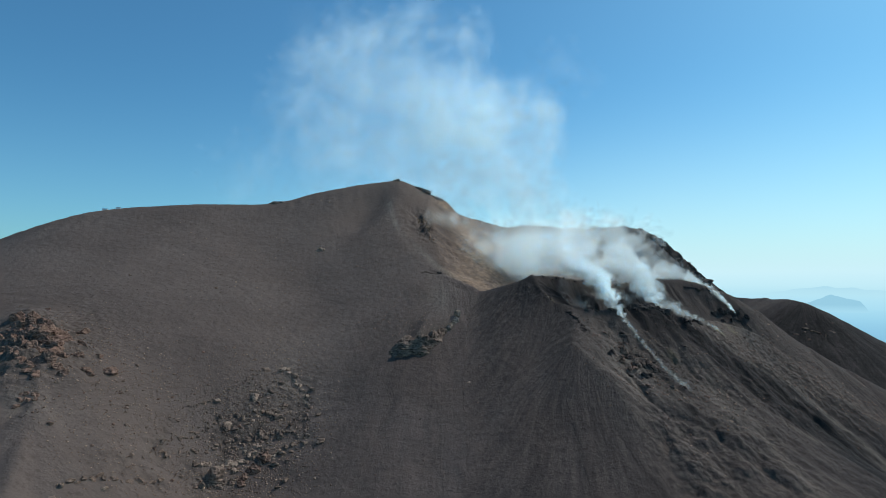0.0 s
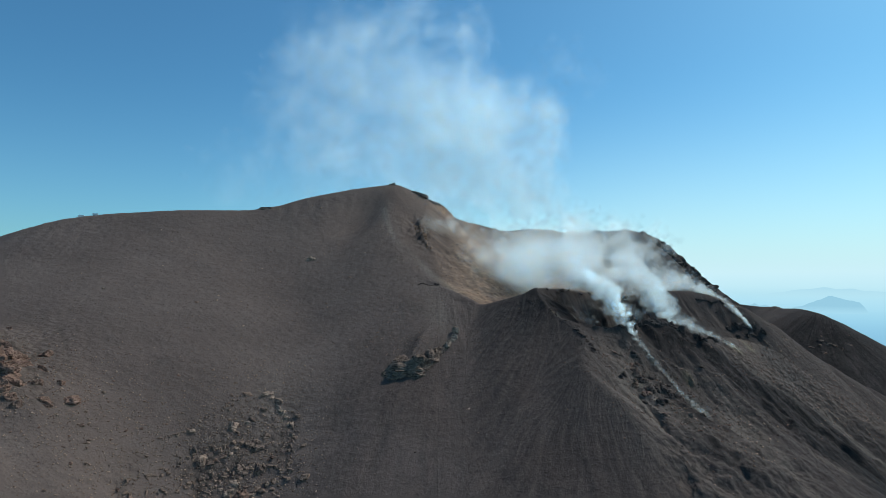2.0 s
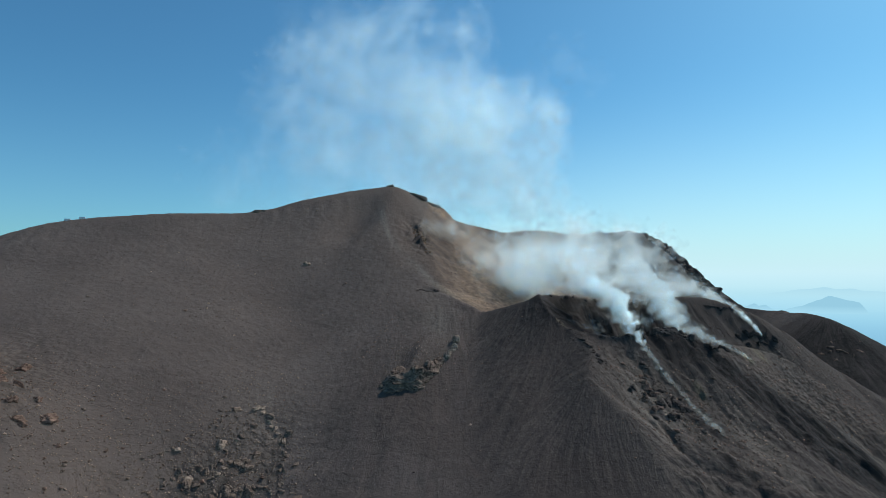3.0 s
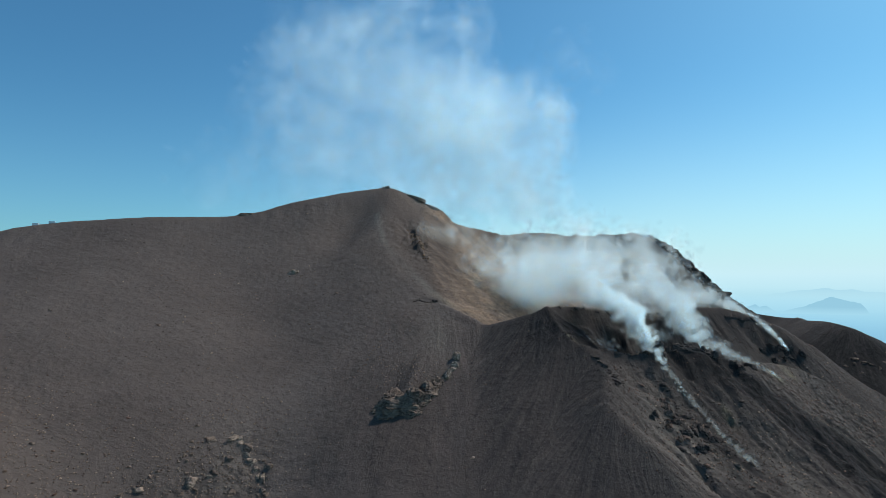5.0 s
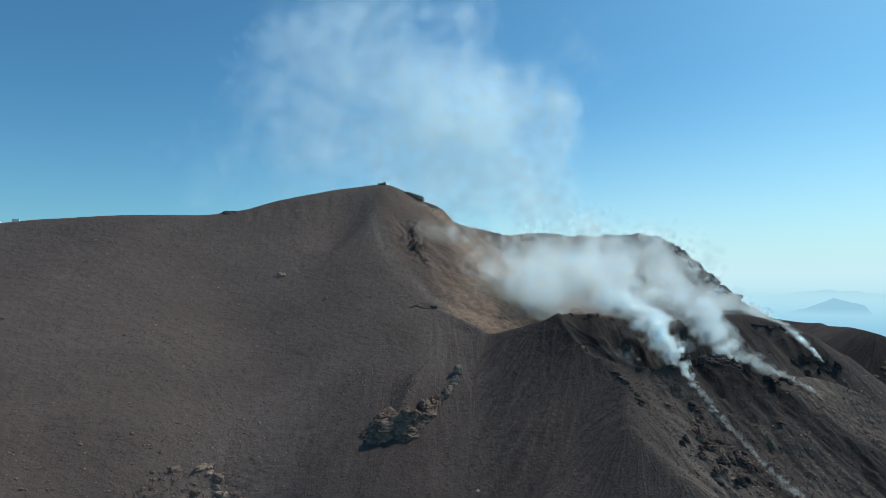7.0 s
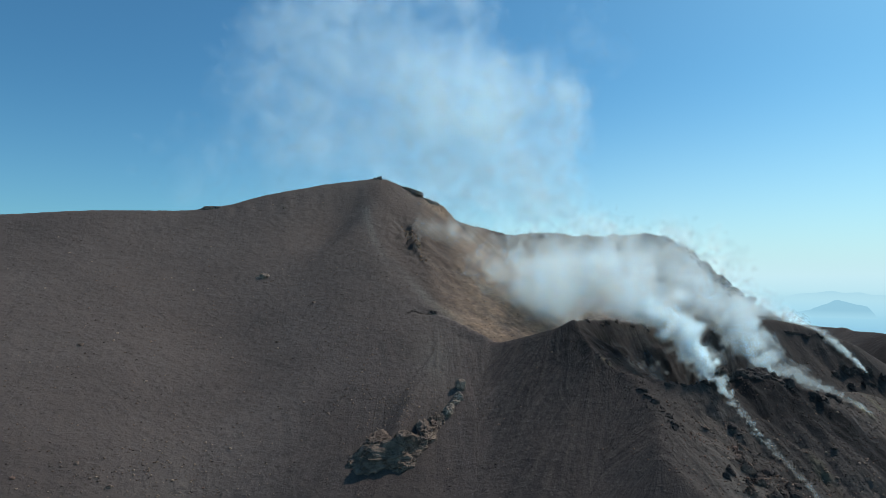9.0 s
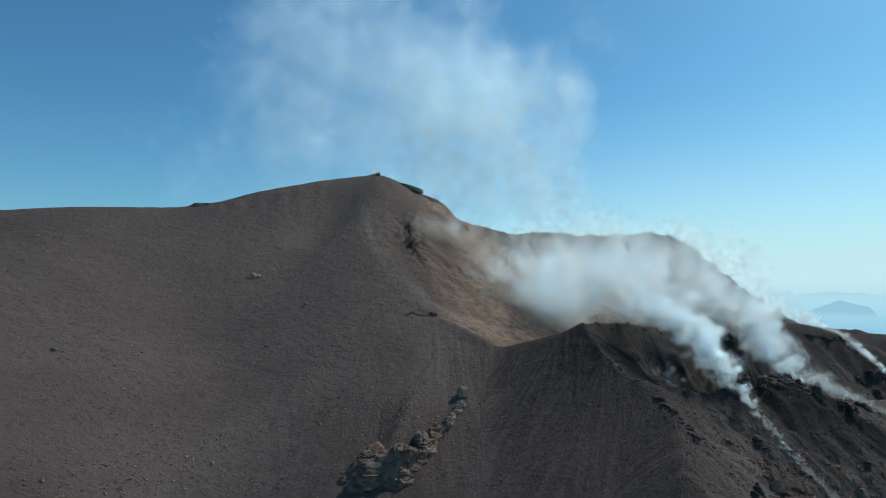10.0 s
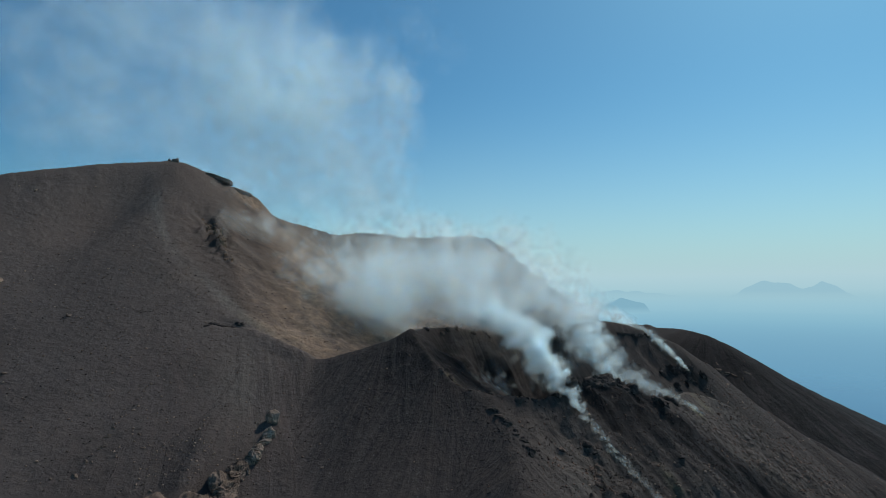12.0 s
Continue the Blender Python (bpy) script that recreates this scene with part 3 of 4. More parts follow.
def bumps3(p, seed=0):
    """Smooth noise from -1 to 1 in space."""
    q = np.floor(p).astype(np.int64)
    f = p - q
    f = f * f * (3 - 2 * f)
    total = 0.0
    for a in (0, 1):
        for b2 in (0, 1):
            for c2 in (0, 1):
                w = (f[:, 0] if a else 1 - f[:, 0]) * (f[:, 1] if b2 else 1 - f[:, 1]) * (f[:, 2] if c2 else 1 - f[:, 2])
                total = total + w * lattice3(q[:, 0] + a, q[:, 1] + b2, q[:, 2] + c2, seed)
    return total


def layered3(p, size, octaves=3, seed=0):
    total, amp, norm = 0.0, 1.0, 0.0
    for o in range(octaves):
        total, norm = total + amp * bumps3(p / size + o * 11.3, seed + o * 5), norm + amp
        amp, size = amp * 0.5, size / 2.0
    return total / norm


BALLS = {}
for level in (2, 3, 4, 5):
    bm = bmesh.new()
    bmesh.ops.create_icosphere(bm, subdivisions=level, radius=1.0)
    bm.verts.ensure_lookup_table()
    BALLS[level] = (np.array([v.co[:] for v in bm.verts]), [tuple(v.index for v in f.verts) for f in bm.faces])
    bm.free()


def crag_shape(size, seed, level=4, blocky=0.75, ragged=0.35):
    """A broken rock: a ball cut by random planes and roughened."""
    rng = np.random.RandomState(seed)
    p, faces = BALLS[level]
    p = p.copy()
    r = np.full(len(p), 1.35)
    for _ in range(15):
        nrm = rng.normal(size=3)
        nrm /= np.linalg.norm(nrm)
        far = p @ nrm
        cut = np.where(far > 0.05, rng.uniform(.62, 1.0) / np.maximum(far, 0.05), 9)
        r = np.minimum(r, cut)
    r = 1 + (r - 1) * blocky
    q = p * r[:, None]
    n1, n2 = layered3(q + seed * 3.7, 0.75, 4, seed), np.abs(layered3(q * (1, 1, 1.8) + seed * 1.3, 0.4, 3, seed + 3))
    q = q * (1 + ragged * n1 - ragged * 0.7 * n2 + ragged * 0.2)[:, None]
    return q * np.array(size), faces


def joined(name, shapes, material, smooth=False):
    """One mesh from several shapes of (vertices, faces)."""
    verts, faces, base = [], [], 0
    for v, f in shapes:
        verts.append(v)
        faces += [tuple(i + base for i in t) for t in f]
        base += len(v)
    me = bpy.data.meshes.new(name)
    me.from_pydata(np.concatenate(verts).tolist(), [], faces)
    if smooth:
        me.polygons.foreach_set("use_smooth", [True] * len(faces))
    me.materials.append(material)
    me.update()
    return me


def turned(v, rz, tilt=(0, 0)):
    m = np.array(Euler((tilt[0], tilt[1], rz)).to_matrix())
    return v @ m.T


def outcrop(name, lumps, material, label, category="rock outcrop", level=4, sink=0.45, ragged=0.4):
    """Rock that stands out of the slope: blocks of x, y, rx, ry, rz, lift, heading, seed."""
    cx, cy = lumps[0][:2]
    cz = height_at(cx, cy)
    one = len(lumps) == 1
    if not one:
        top = new(name)
        top.location = (cx, cy, cz)
    for x, y, rx, ry, rz, lift, heading, seed in lumps:
        v, f = crag_shape((rx, ry, rz), seed, level, 0.8, ragged)
        ob = new(name if one else "rock_block", joined(name if one else "rock_block", [(turned(v, radians(heading)), f)], material))
        z = height_at(x, y) + (lift - sink) * rz
        if one:
            top = ob
            ob.location = (x, y, z)
        else:
            ob.parent = top
            ob.location = (x - cx, y - cy, z - cz)
    return tagged(top, label, category)


# the overhanging outcrop in the gully, with pale stacks above it
def rock_rows(rows, r):
    """Blocks strung along lines of start, end, count, least and greatest size."""
    out = []
    for k, (x0, y0, x1, y1, count, lo, hi) in enumerate(rows):
        for j in range(count):
            t, size = (j + r.uniform(.2, .8)) / count, r.uniform(lo, hi)
            out.append((x0 + (x1 - x0) * t + r.gauss(0, .5), y0 + (y1 - y0) * t + r.gauss(0, .6), size * r.uniform(.8, 1.4), size * r.uniform(.6, 1.0), size * r.uniform(.7, 1.2), r.uniform(0, .3), r.uniform(0, 180), 3000 + 40 * k + j))
    return out


dice = random.Random(21)
outcrop("rock_outcrop", [(-7.5, 272, 7.5, 4.6, 4.4, .25, 10, 3), (-14, 272.2, 5, 3.6, 3.2, .2, 0, 4), (-2, 275.5, 5.2, 4.2, 4.4, .25, 50, 5), (2, 281, 4.2, 3.2, 3.6, .25, 60, 6), (-11, 276, 4.6, 3.2, 3.0, .3, 30, 7), (5, 286, 3, 2.2, 2.4, .2, 60, 8), (-4, 270.5, 4, 2.6, 3.0, .1, 0, 13)]
        + rock_rows([(-18, 271, -12, 279, 8, .6, 1.3), (-15, 269.5, 0, 271.5, 10, .5, 1.2), (3, 279, 8, 289, 9, .5, 1.2)], dice), m_grey, "jagged grey lava outcrop overhanging the ash gully", level=5, ragged=.62, sink=.4)
outcrop("rock_outcrop", rock_rows([(7.0, 287.7, 11.9, 297.4, 9, 1.0, 1.9)], dice), m_pale, "pale weathered rock stack on the ash slope", ragged=.5, sink=.2)
outcrop("boulder", [(13.1, 301.3, 1.9, 1.7, 2.0, .8, 0, 12)], m_pale, "rounded pale boulder perched on the ash slope", "boulder", sink=.2, ragged=.25)
# rusty crags at the western rib
dice = random.Random(11)
for k in range(40):
    x, y = dice.gauss(-147, 9), dice.gauss(220, 9)
    r = dice.uniform(1.0, 3.3)
    outcrop("rock_outcrop", [(x, y, r, r * dice.uniform(.5, .9), r * dice.uniform(.6, 1.0), .15, dice.uniform(0, 180), 600 + k)], m_rust, "rusty brown broken lava crag on the slope", ragged=.55)
for k in range(46):
    x, y = (dice.gauss(-62, 8), dice.gauss(226, 14)) if k % 3 else (dice.gauss(-84, 10), dice.gauss(168, 7))
    r = dice.uniform(.8, 2.2)
    outcrop("rock_outcrop", [(x, y, r * 1.1, r * dice.uniform(.6, .9), r * dice.uniform(.55, .9), .1, dice.uniform(0, 180), 700 + k)], m_grey if k % 4 else m_pale, "weathered lava ledge in the lower rock field", ragged=.5)
LEDGES = [(-89, 224, -79, 237, 16, .3, .7), (-79, 237, -70, 254, 14, .3, .7), (-92, 204, -78, 226, 18, .4, 1.1), (-78, 226, -57, 239, 20, .4, 1.2), (-90, 201, -72, 220, 18, .4, 1.2),
          (-72, 220, -50, 231, 20, .5, 1.3), (-80, 206, -66, 214, 14, .5, 1.4), (-66, 214, -50, 224, 14, .5, 1.4), (-102, 169, -84, 193, 20, .4, 1.2), (-62, 257, -50, 246, 14, .4, 1.1),
          (-50, 246, -46, 224, 18, .4, 1.2), (-76, 199, -66, 207, 12, .6, 1.6)]
for k, row in enumerate(LEDGES):
    outcrop("rock_ledge", rock_rows([row], dice), m_pale if k in (6, 9) else m_grey, "broken lava ledge stepping out of the rock field", "rock ledge", level=3, ragged=.55, sink=.35)
outcrop("lava_crag", rock_rows([(-64, 205, -58, 219, 9, 1.2, 2.3)], dice), m_rust, "tall reddish lava crag in the rock field", "lava crag", ragged=.5, sink=.3)
outcrop("boulder", [(-72, 205, 3.8, 3.0, 3.0, .3, 20, 270)], m_grey, "large blocky boulder at the foot of the rock field", "boulder")
for row in ((-165, 238, -138, 226, 16, 1.2, 2.6), (-160, 232, -130, 214, 18, 1.2, 2.6), (-155, 222, -126, 206, 18, 1.0, 2.4), (-150, 212, -132, 201, 12, 1.0, 2.2)):
    outcrop("rock_ledge", rock_rows([row], dice), m_rust, "rusty brown lava ledge broken into blocks", "rock ledge", ragged=.55, sink=.4)
outcrop("rock_outcrop", [(-128 + dice.gauss(0, 2.2), 192 + dice.gauss(0, 1.4), dice.uniform(.6, 1.4), dice.uniform(.6, 1.1), dice.uniform(.6, 1.2), .1, dice.uniform(0, 180), 41 + k) for k in range(9)], m_rust, "low rusty rock outcrop in dark ash", ragged=.6)
outcrop("rock_outcrop", [(-122, 213, 1.9, 1.5, 1.4, .3, 30, 44), (-119.8, 212, 1.3, 1.1, 1.0, .3, 10, 45)], m_rust, "small brown rock outcrop below the rusty crags")
# crag and ledges of the summit wall
outcrop("rock_outcrop", rock_rows([(-13, 411, -8, 396, 9, .7, 1.7), (-9, 408, -4, 388, 11, .8, 2.0), (-6, 394, -1, 379, 8, .6, 1.4)], dice), m_ochre, "ochre and grey crag on the crater wall", ragged=.6, sink=.55)
def ledge_slab(x, y, z, length, width, thick, heading, tilt, seed, label):
    """A flat shelf of layered lava with broken edges."""
    p, f = BALLS[5]
    q = np.sign(p) * np.abs(p) ** .4
    q = q * (1 + .10 * layered3(p + seed, .5, 4, seed)[:, None] * np.array((1, 1, .4)))
    q = q * np.array((length, width, thick))
    q[:, 2] += .35 * thick * np.floor(2 * q[:, 2] / thick + .4 * layered3(q, 2.5, 2, seed)) * .3
    ob = new("rock_ledge", joined("rock_ledge", [(turned(q, radians(heading), (0, radians(tilt))), f)], m_grey))
    ob.location = (x, y, z)
    return tagged(ob, label, "rock ledge")


ledge_slab(-11.0, 459.8, 71.1, 7.4, 3.6, 1.1, 30, 13, 61, "flat grey lava ledge along the summit crest")
ledge_slab(-.8, 465.8, 65.0, 6.4, 3.6, 1.6, 28, 15, 63, "stepped grey lava ledge below the summit crest")
outcrop("summit_rock", [(-29.5, 447, 1.6, 1.2, 1.3, .6, 0, 65), (-31.5, 446.6, 1.1, .9, .8, .5, 30, 66)], m_grey, "small rock pile on the summit crest", "boulder")
outcrop("rock_outcrop", [(-109, 396.5, 4.2, 1.8, 1.5, .3, 25, 67), (-105, 398, 2, 1.2, 1.0, .3, 0, 68)], m_grey, "low dark rock outcrop on the ridge crest")
outcrop("rock_outcrop", [(-68.6, 356.5, 1.7, 1.3, 1.5, .5, 0, 69), (-67.0, 357.5, 1.1, 1.0, 1.2, .5, 40, 70), (-70.6, 355.8, .9, .8, .7, .4, 10, 71)], m_pale, "pale rock cluster alone on the ash slope")
# cracks along the ash, marked by broken rock
outcrop("rock_ledge", [(-6 + 1.5 * k, 339.2 + .5 * k + .8 * math.sin(k * 1.3), dice.uniform(.7, 1.5), .6, .7, .2, 30 - 8 * k, 500 + k) for k in range(8)], m_black, "thin dark rock ledge cracking the ash slope", "rock ledge", level=3, ragged=.5)
outcrop("rock_ledge", rock_rows([(-16, 318, -28, 287, 26, .2, .5)], dice), m_grey, "broken line of small rocks down the ash slope", "rock ledge", level=3, ragged=.5, sink=.35)
# loose blocks round the crater's rims
for k, (a, b2) in enumerate(zip(CRATER[1:6] + BACK_RIM[:3], CRATER[2:7] + BACK_RIM[1:4])):
    for j in range(5):
        t = (j + dice.random()) / 5
        x, y = a[0] + (b2[0] - a[0]) * t + dice.gauss(0, .8), a[1] + (b2[1] - a[1]) * t + dice.gauss(0, .8)
        r = dice.uniform(.5, 1.4)
        tagged(outcrop("lava_block", [(x, y, r, r * .8, r * .8, .15, dice.uniform(0, 180), 800 + 5 * k + j)], m_black, "dark lava block along the crater rim", "boulder", level=3, ragged=.5), group="blocks along the crater rim")
# crater lip
outcrop("boulder", [(93.3, 291.8, 2.2, 1.8, 2.5, .95, 0, 81)], m_black, "black lava block standing on the crater lip", "boulder", sink=.1)
outcrop("boulder", [(99.5, 298.0, 1.2, 1.1, 2.0, .8, 0, 82)], m_black, "small black lava block on the crater lip", "boulder", sink=.1)
for k, (x, y, r, lab) in enumerate([(105, 299.5, 3.8, "jagged black lava crest on the crater lip"), (112, 302, 4.4, "jagged black lava crest on the crater lip"), (118, 300.5, 3.8, "jagged black lava crest on the crater lip"),
                                    (127, 298, 3.0, "black lava crags below the crater lip"), (135, 303, 2.6, "black lava crags below the crater lip")]):
    outcrop("lava_crag", [(x, y, r, r * .6, r * .7, .1, 10 + 25 * k, 90 + 3 * k), (x + r * .8, y + .5, r * .6, r * .5, r * .55, .15, 70 * k, 91 + 3 * k), (x - r * .8, y - .5, r * .55, r * .5, r * .5, .1, 33 * k, 92 + 3 * k)], m_black, lab, "lava crag", ragged=.5, sink=.6)
outcrop("lava_crag", [(66 + .32 * k + dice.gauss(0, .5), 285.5 - 1.25 * k + dice.gauss(0, .5), dice.uniform(.5, 1.2), dice.uniform(.7, 1.5), dice.uniform(.5, 1.1), 0, dice.uniform(0, 60), 111 + k) for k in range(14)], m_black, "dark fractured lava rib on the cone", "lava crag", level=3, ragged=.55, sink=.35)
flank = [(86, 262, 3.6), (91, 257, 4.0), (95, 263, 2.8), (84, 252, 3.2), (92, 248, 3.4), (99, 255, 2.4), (88, 270, 2.6), (80, 258, 2.2)]
for k, (x, y, r) in enumerate(flank):
    outcrop("lava_crag", [(x + dice.gauss(0, r * .6), y + dice.gauss(0, r * .8), r * dice.uniform(.3, .6), r * dice.uniform(.3, .5), r * dice.uniform(.3, .6), .1, dice.uniform(0, 180), 130 + 6 * k + j) for j in range(5)], m_black if k % 3 else m_rust, "broken lava blocks on the steep crater flank", "lava crag", ragged=.6, sink=.5)
outcrop("rock_outcrop", [(171 + dice.gauss(0, 6), 338 + dice.gauss(0, 2.5), dice.uniform(1.2, 2.6), dice.uniform(1.2, 2.2), dice.uniform(1.4, 2.8), -.1, dice.uniform(0, 180), 400 + k) for k in range(12)], m_black, "dark lava cliff on the shoulder beside the vents", ragged=.6, sink=.6)
outcrop("rock_outcrop", [(150 + 3.2 * k, 351.5 + dice.gauss(0, .6), dice.uniform(1.5, 2.6), dice.uniform(.9, 1.4), dice.uniform(.9, 1.4), -.1, dice.uniform(140, 190), 420 + k) for k in range(5)], m_black, "dark lava ledge across the dome", ragged=.6, sink=.6)
outcrop("rock_outcrop", [(118, 344.5, 3.6, 3, 7, 0, 0, 157), (122, 345, 3, 2.4, 6, 0, 30, 158)], m_black, "dark knob of lava on the inner crater wall")
outcrop("rock_outcrop", [(262 + dice.gauss(0, 9), 420 + dice.gauss(0, 5), dice.uniform(1.2, 2.4), dice.uniform(1.2, 2.2), dice.uniform(1.0, 1.8), -.1, dice.uniform(0, 180), 440 + k) for k in range(10)], m_grey, "low rock cliff on the far flank", ragged=.6, sink=.7)
for k, (x, y, r) in enumerate([(300, 842, 16), (322, 860, 18), (340, 840, 18), (336, 800, 14), (326, 750, 12), (318, 705, 9)]):
    outcrop("rock_outcrop", [(x, y, r, r * .8, r * .8, 0, 40 * k, 170 + 2 * k), (x - r * .7, y - r * .4, r * .7, r * .6, r * .7, -.1, 30 * k, 171 + 2 * k)], m_black, "steep dark crags of the far crater wall", ragged=.5)

# boulders scattered over the ash
rng = random.Random(5)
MODELS = []
for k in range(12):
    v, f = crag_shape((1, rng.uniform(.7, 1), rng.uniform(.55, .85)), 300 + k, 3, .8, .3)
    MODELS.append((v, f))
KINDS = [(m_grey, "grey lava boulder half sunk in dark ash"), (m_pale, "pale weathered boulder lying on dark ash"), (m_rust, "rusty brown boulder lying on dark ash"), (m_black, "black lava boulder on the crater flank")]
MESHES = [[joined("boulder", [s], m) for s in MODELS] for m, _ in KINDS]
FIELDS = [  # middle, spread, how many, sizes, weights of the four kinds, group
    (-62, 224, 11, 17, 80, (.45, 1.6), (6, 3, 1, 0), "boulders of the lower rock field"),
    (-96, 214, 16, 13, 40, (.35, 1.1), (4, 2, 3, 0), "boulders scattered in the ash"),
    (-120, 215, 22, 22, 34, (.3, .9), (3, 1, 4, 0), "boulders scattered in the ash"),
    (-80, 330, 50, 40, 20, (.35, .9), (3, 3, 0, 0), "boulders scattered in the ash"),
    (-30, 350, 30, 40, 16, (.35, .9), (3, 3, 0, 0), "boulders scattered in the ash"),
    (90, 262, 10, 14, 34, (.4, 1.4), (1, 0, 3, 8), "lava blocks of the crater flank"),
    (125, 270, 16, 20, 12, (.3, .9), (1, 1, 1, 6), "lava blocks of the crater flank"),
    (175, 305, 26, 18, 14, (.3, 1.0), (2, 2, 4, 2), "lava blocks of the crater flank"),
    (40, 270, 25, 30, 8, (.3, .7), (3, 1, 0, 2), "boulders scattered in the ash"),
]
for mx_, my_, sx, sy, count, (lo, hi), weights, group in FIELDS:
    spots = [(rng.gauss(mx_, sx), rng.gauss(my_, sy)) for _ in range(count)]
    heights = surface([s[0] for s in spots], [s[1] for s in spots])
    for (x, y), z in zip(spots, heights):
        k = rng.choices(range(4), weights)[0]
        size = lo + (hi - lo) * rng.random() ** 2.6
        ob = new("boulder", rng.choice(MESHES[k]))
        ob.matrix_world = Matrix.LocRotScale((x, y, z + size * .12), Euler((rng.uniform(-.3, .3), rng.uniform(-.3, .3), rng.uniform(0, 6.28))), (size, size, size))
        tagged(ob, KINDS[k][1], "boulder", group)

# fine scree: stones too many to count
def scree(name, areas, size, material, label, seed):
    r = np.random.RandomState(seed)
    px, py = [], []
    for x, y, sx, sy, count in areas:
        px.append(r.normal(x, sx, count))
        py.append(r.normal(y, sy, count))
    px, py = np.concatenate(px), np.concatenate(py)
    pz = surface(px, py)
    shape = np.array([(1, 0, 0), (-.6, .8, 0), (-.6, -.8, 0), (.1, .1, .75), (0, 0, -.6)])
    tris = np.array([(0, 1, 3), (1, 2, 3), (2, 0, 3), (1, 0, 4), (2, 1, 4), (0, 2, 4)])
    n = len(px)
    s = size[0] + (size[1] - size[0]) * r.random_sample(n) ** 3
    a = r.uniform(0, 6.283, n)
    v = shape[None] * s[:, None, None] * r.uniform(.6, 1.2, (n, 5, 3))
    vx = v[..., 0] * np.cos(a)[:, None] - v[..., 1] * np.sin(a)[:, None] + px[:, None]
    vy = v[..., 0] * np.sin(a)[:, None] + v[..., 1] * np.cos(a)[:, None] + py[:, None]
    verts = np.stack([vx, vy, v[..., 2] + pz[:, None] + .05], -1).reshape(-1, 3)
    faces = (tris[None] + (np.arange(n) * 5)[:, None, None]).reshape(-1, 3)
    ob = new(name, triangles(name, verts, faces, material))
    return tagged(ob, label, "scree", kind="stuff")


def triangles(name, verts, faces, material):
    me = bpy.data.meshes.new(name)
    me.vertices.add(len(verts))
    me.vertices.foreach_set("co", verts.astype(np.float32).ravel())
    me.loops.add(faces.size)
    me.loops.foreach_set("vertex_index", faces.astype(np.int32).ravel())
    me.polygons.add(len(faces))
    me.polygons.foreach_set("loop_start", np.arange(0, faces.size, 3, dtype=np.int32))
    me.materials.append(material)
    me.update()
    return me


scree("scree", [(-64, 222, 14, 22, 4200), (-100, 212, 24, 22, 2600), (-140, 222, 16, 22, 900), (-70, 320, 60, 55, 2600), (-20, 330, 25, 40, 700)], (.10, .55), m_grey, "loose grey stones strewn over the ash", 1)
scree("scree", [(-62, 224, 12, 22, 2800), (-100, 210, 22, 18, 1300), (-8, 290, 9, 7, 250), (-135, 218, 16, 20, 500)], (.10, .55), m_pale, "pale loose stones strewn over the ash", 2)
scree("scree", [(92, 262, 14, 20, 3200), (125, 275, 16, 22, 2600), (170, 305, 28, 22, 1800), (66, 285, 8, 14, 500), (110, 300, 16, 4, 700)], (.10, .45), m_black, "black lava rubble on the crater flank", 3)
scree("scree", [(-60, 226, 10, 20, 420), (-100, 212, 20, 16, 260), (-60, 340, 45, 30, 60)], (.35, .75), m_pale, "pale angular stones lying on the ash", 6)
scree("scree", [(-75, 345, 55, 40, 1500), (-20, 350, 26, 34, 900), (35, 275, 24, 26, 500), (-90, 270, 40, 30, 700)], (.12, .5), m_black, "dark cinders strewn over the ash slope", 7)
scree("scree", [(90, 255, 14, 18, 700), (180, 305, 28, 20, 700)], (.12, .5), m_rust, "brown lava rubble on the crater flank", 4)

scree("scree", [(150, 290, 30, 24, 2000), (190, 320, 26, 18, 1200), (140, 340, 22, 12, 500)], (.12, .5), m_black, "black lava blocks strewn down the flank", 8)
scree("scree", [(188, 316, 28, 18, 900), (92, 255, 13, 20, 500), (-150, 221, 9, 9, 700)], (.15, .7), m_rust, "rusty brown blocks strewn over the slope", 9)
scree("scree", [(186, 312, 26, 18, 420), (122, 255, 6, 16, 200), (95, 255, 10, 18, 160)], (.2, .8), m_pale, "pale altered stones on the crater flank", 10)

# ---- shelters on the far crest ----
m_white, n, l, b = shader("white_painted_concrete", 0.7, 0.3)
where = n.new("ShaderNodeTexCoord").outputs["Object"]
l.new(blend(n, l, ramp(n, l, grain(n, l, where, 1.5, 5), .35, .7), (0.80, 0.79, 0.76), (0.62, 0.60, 0.56)), b.inputs["Base Color"])


def part(name, verts, faces, material, parent, label=""):
    me = bpy.data.meshes.new(name)
    me.from_pydata(verts, [], faces)
    me.materials.append(material)
    ob = new(name, me)
    ob.parent = parent
    return tagged(ob, label) if label else ob


def box(x0, y0, z0, x1, y1, z1):
    v = [(x, y, z) for z in (z0, z1) for x, y in ((x0, y0), (x1, y0), (x1, y1), (x0, y1))]
    return v, [(0, 3, 2, 1), (4, 5, 6, 7), (0, 1, 5, 4), (1, 2, 6, 5), (2, 3, 7, 6), (3, 0, 4, 7)]


def shelter(x, y, turn):
    base = new("mountain_shelter")
    base.matrix_world = pose(x, y, height_at(x, y) - .3, 0, 0, turn)
    part("wall", *box(-1.3, -.9, 0, 1.3, -.75, 1.5), m_white, base)
    part("wall", *box(-1.3, .75, 0, 1.3, .9, 1.5), m_white, base)
    part("wall", *box(-1.3, -.75, 0, -1.15, .75, 1.5), m_white, base)
    part("wall", *box(1.15, -.75, 0, 1.3, .75, 1.5), m_white, base)
    part("roof", *box(-1.4, -1.0, 1.5, 1.4, 1.0, 1.68), m_white, base)
    return tagged(base, "small white flat-roofed shelter on the ridge crest", "shelter", "shelters on the ridge")


shelter(-198, 352.3, 20)
shelter(-191.9, 355.5, 24)


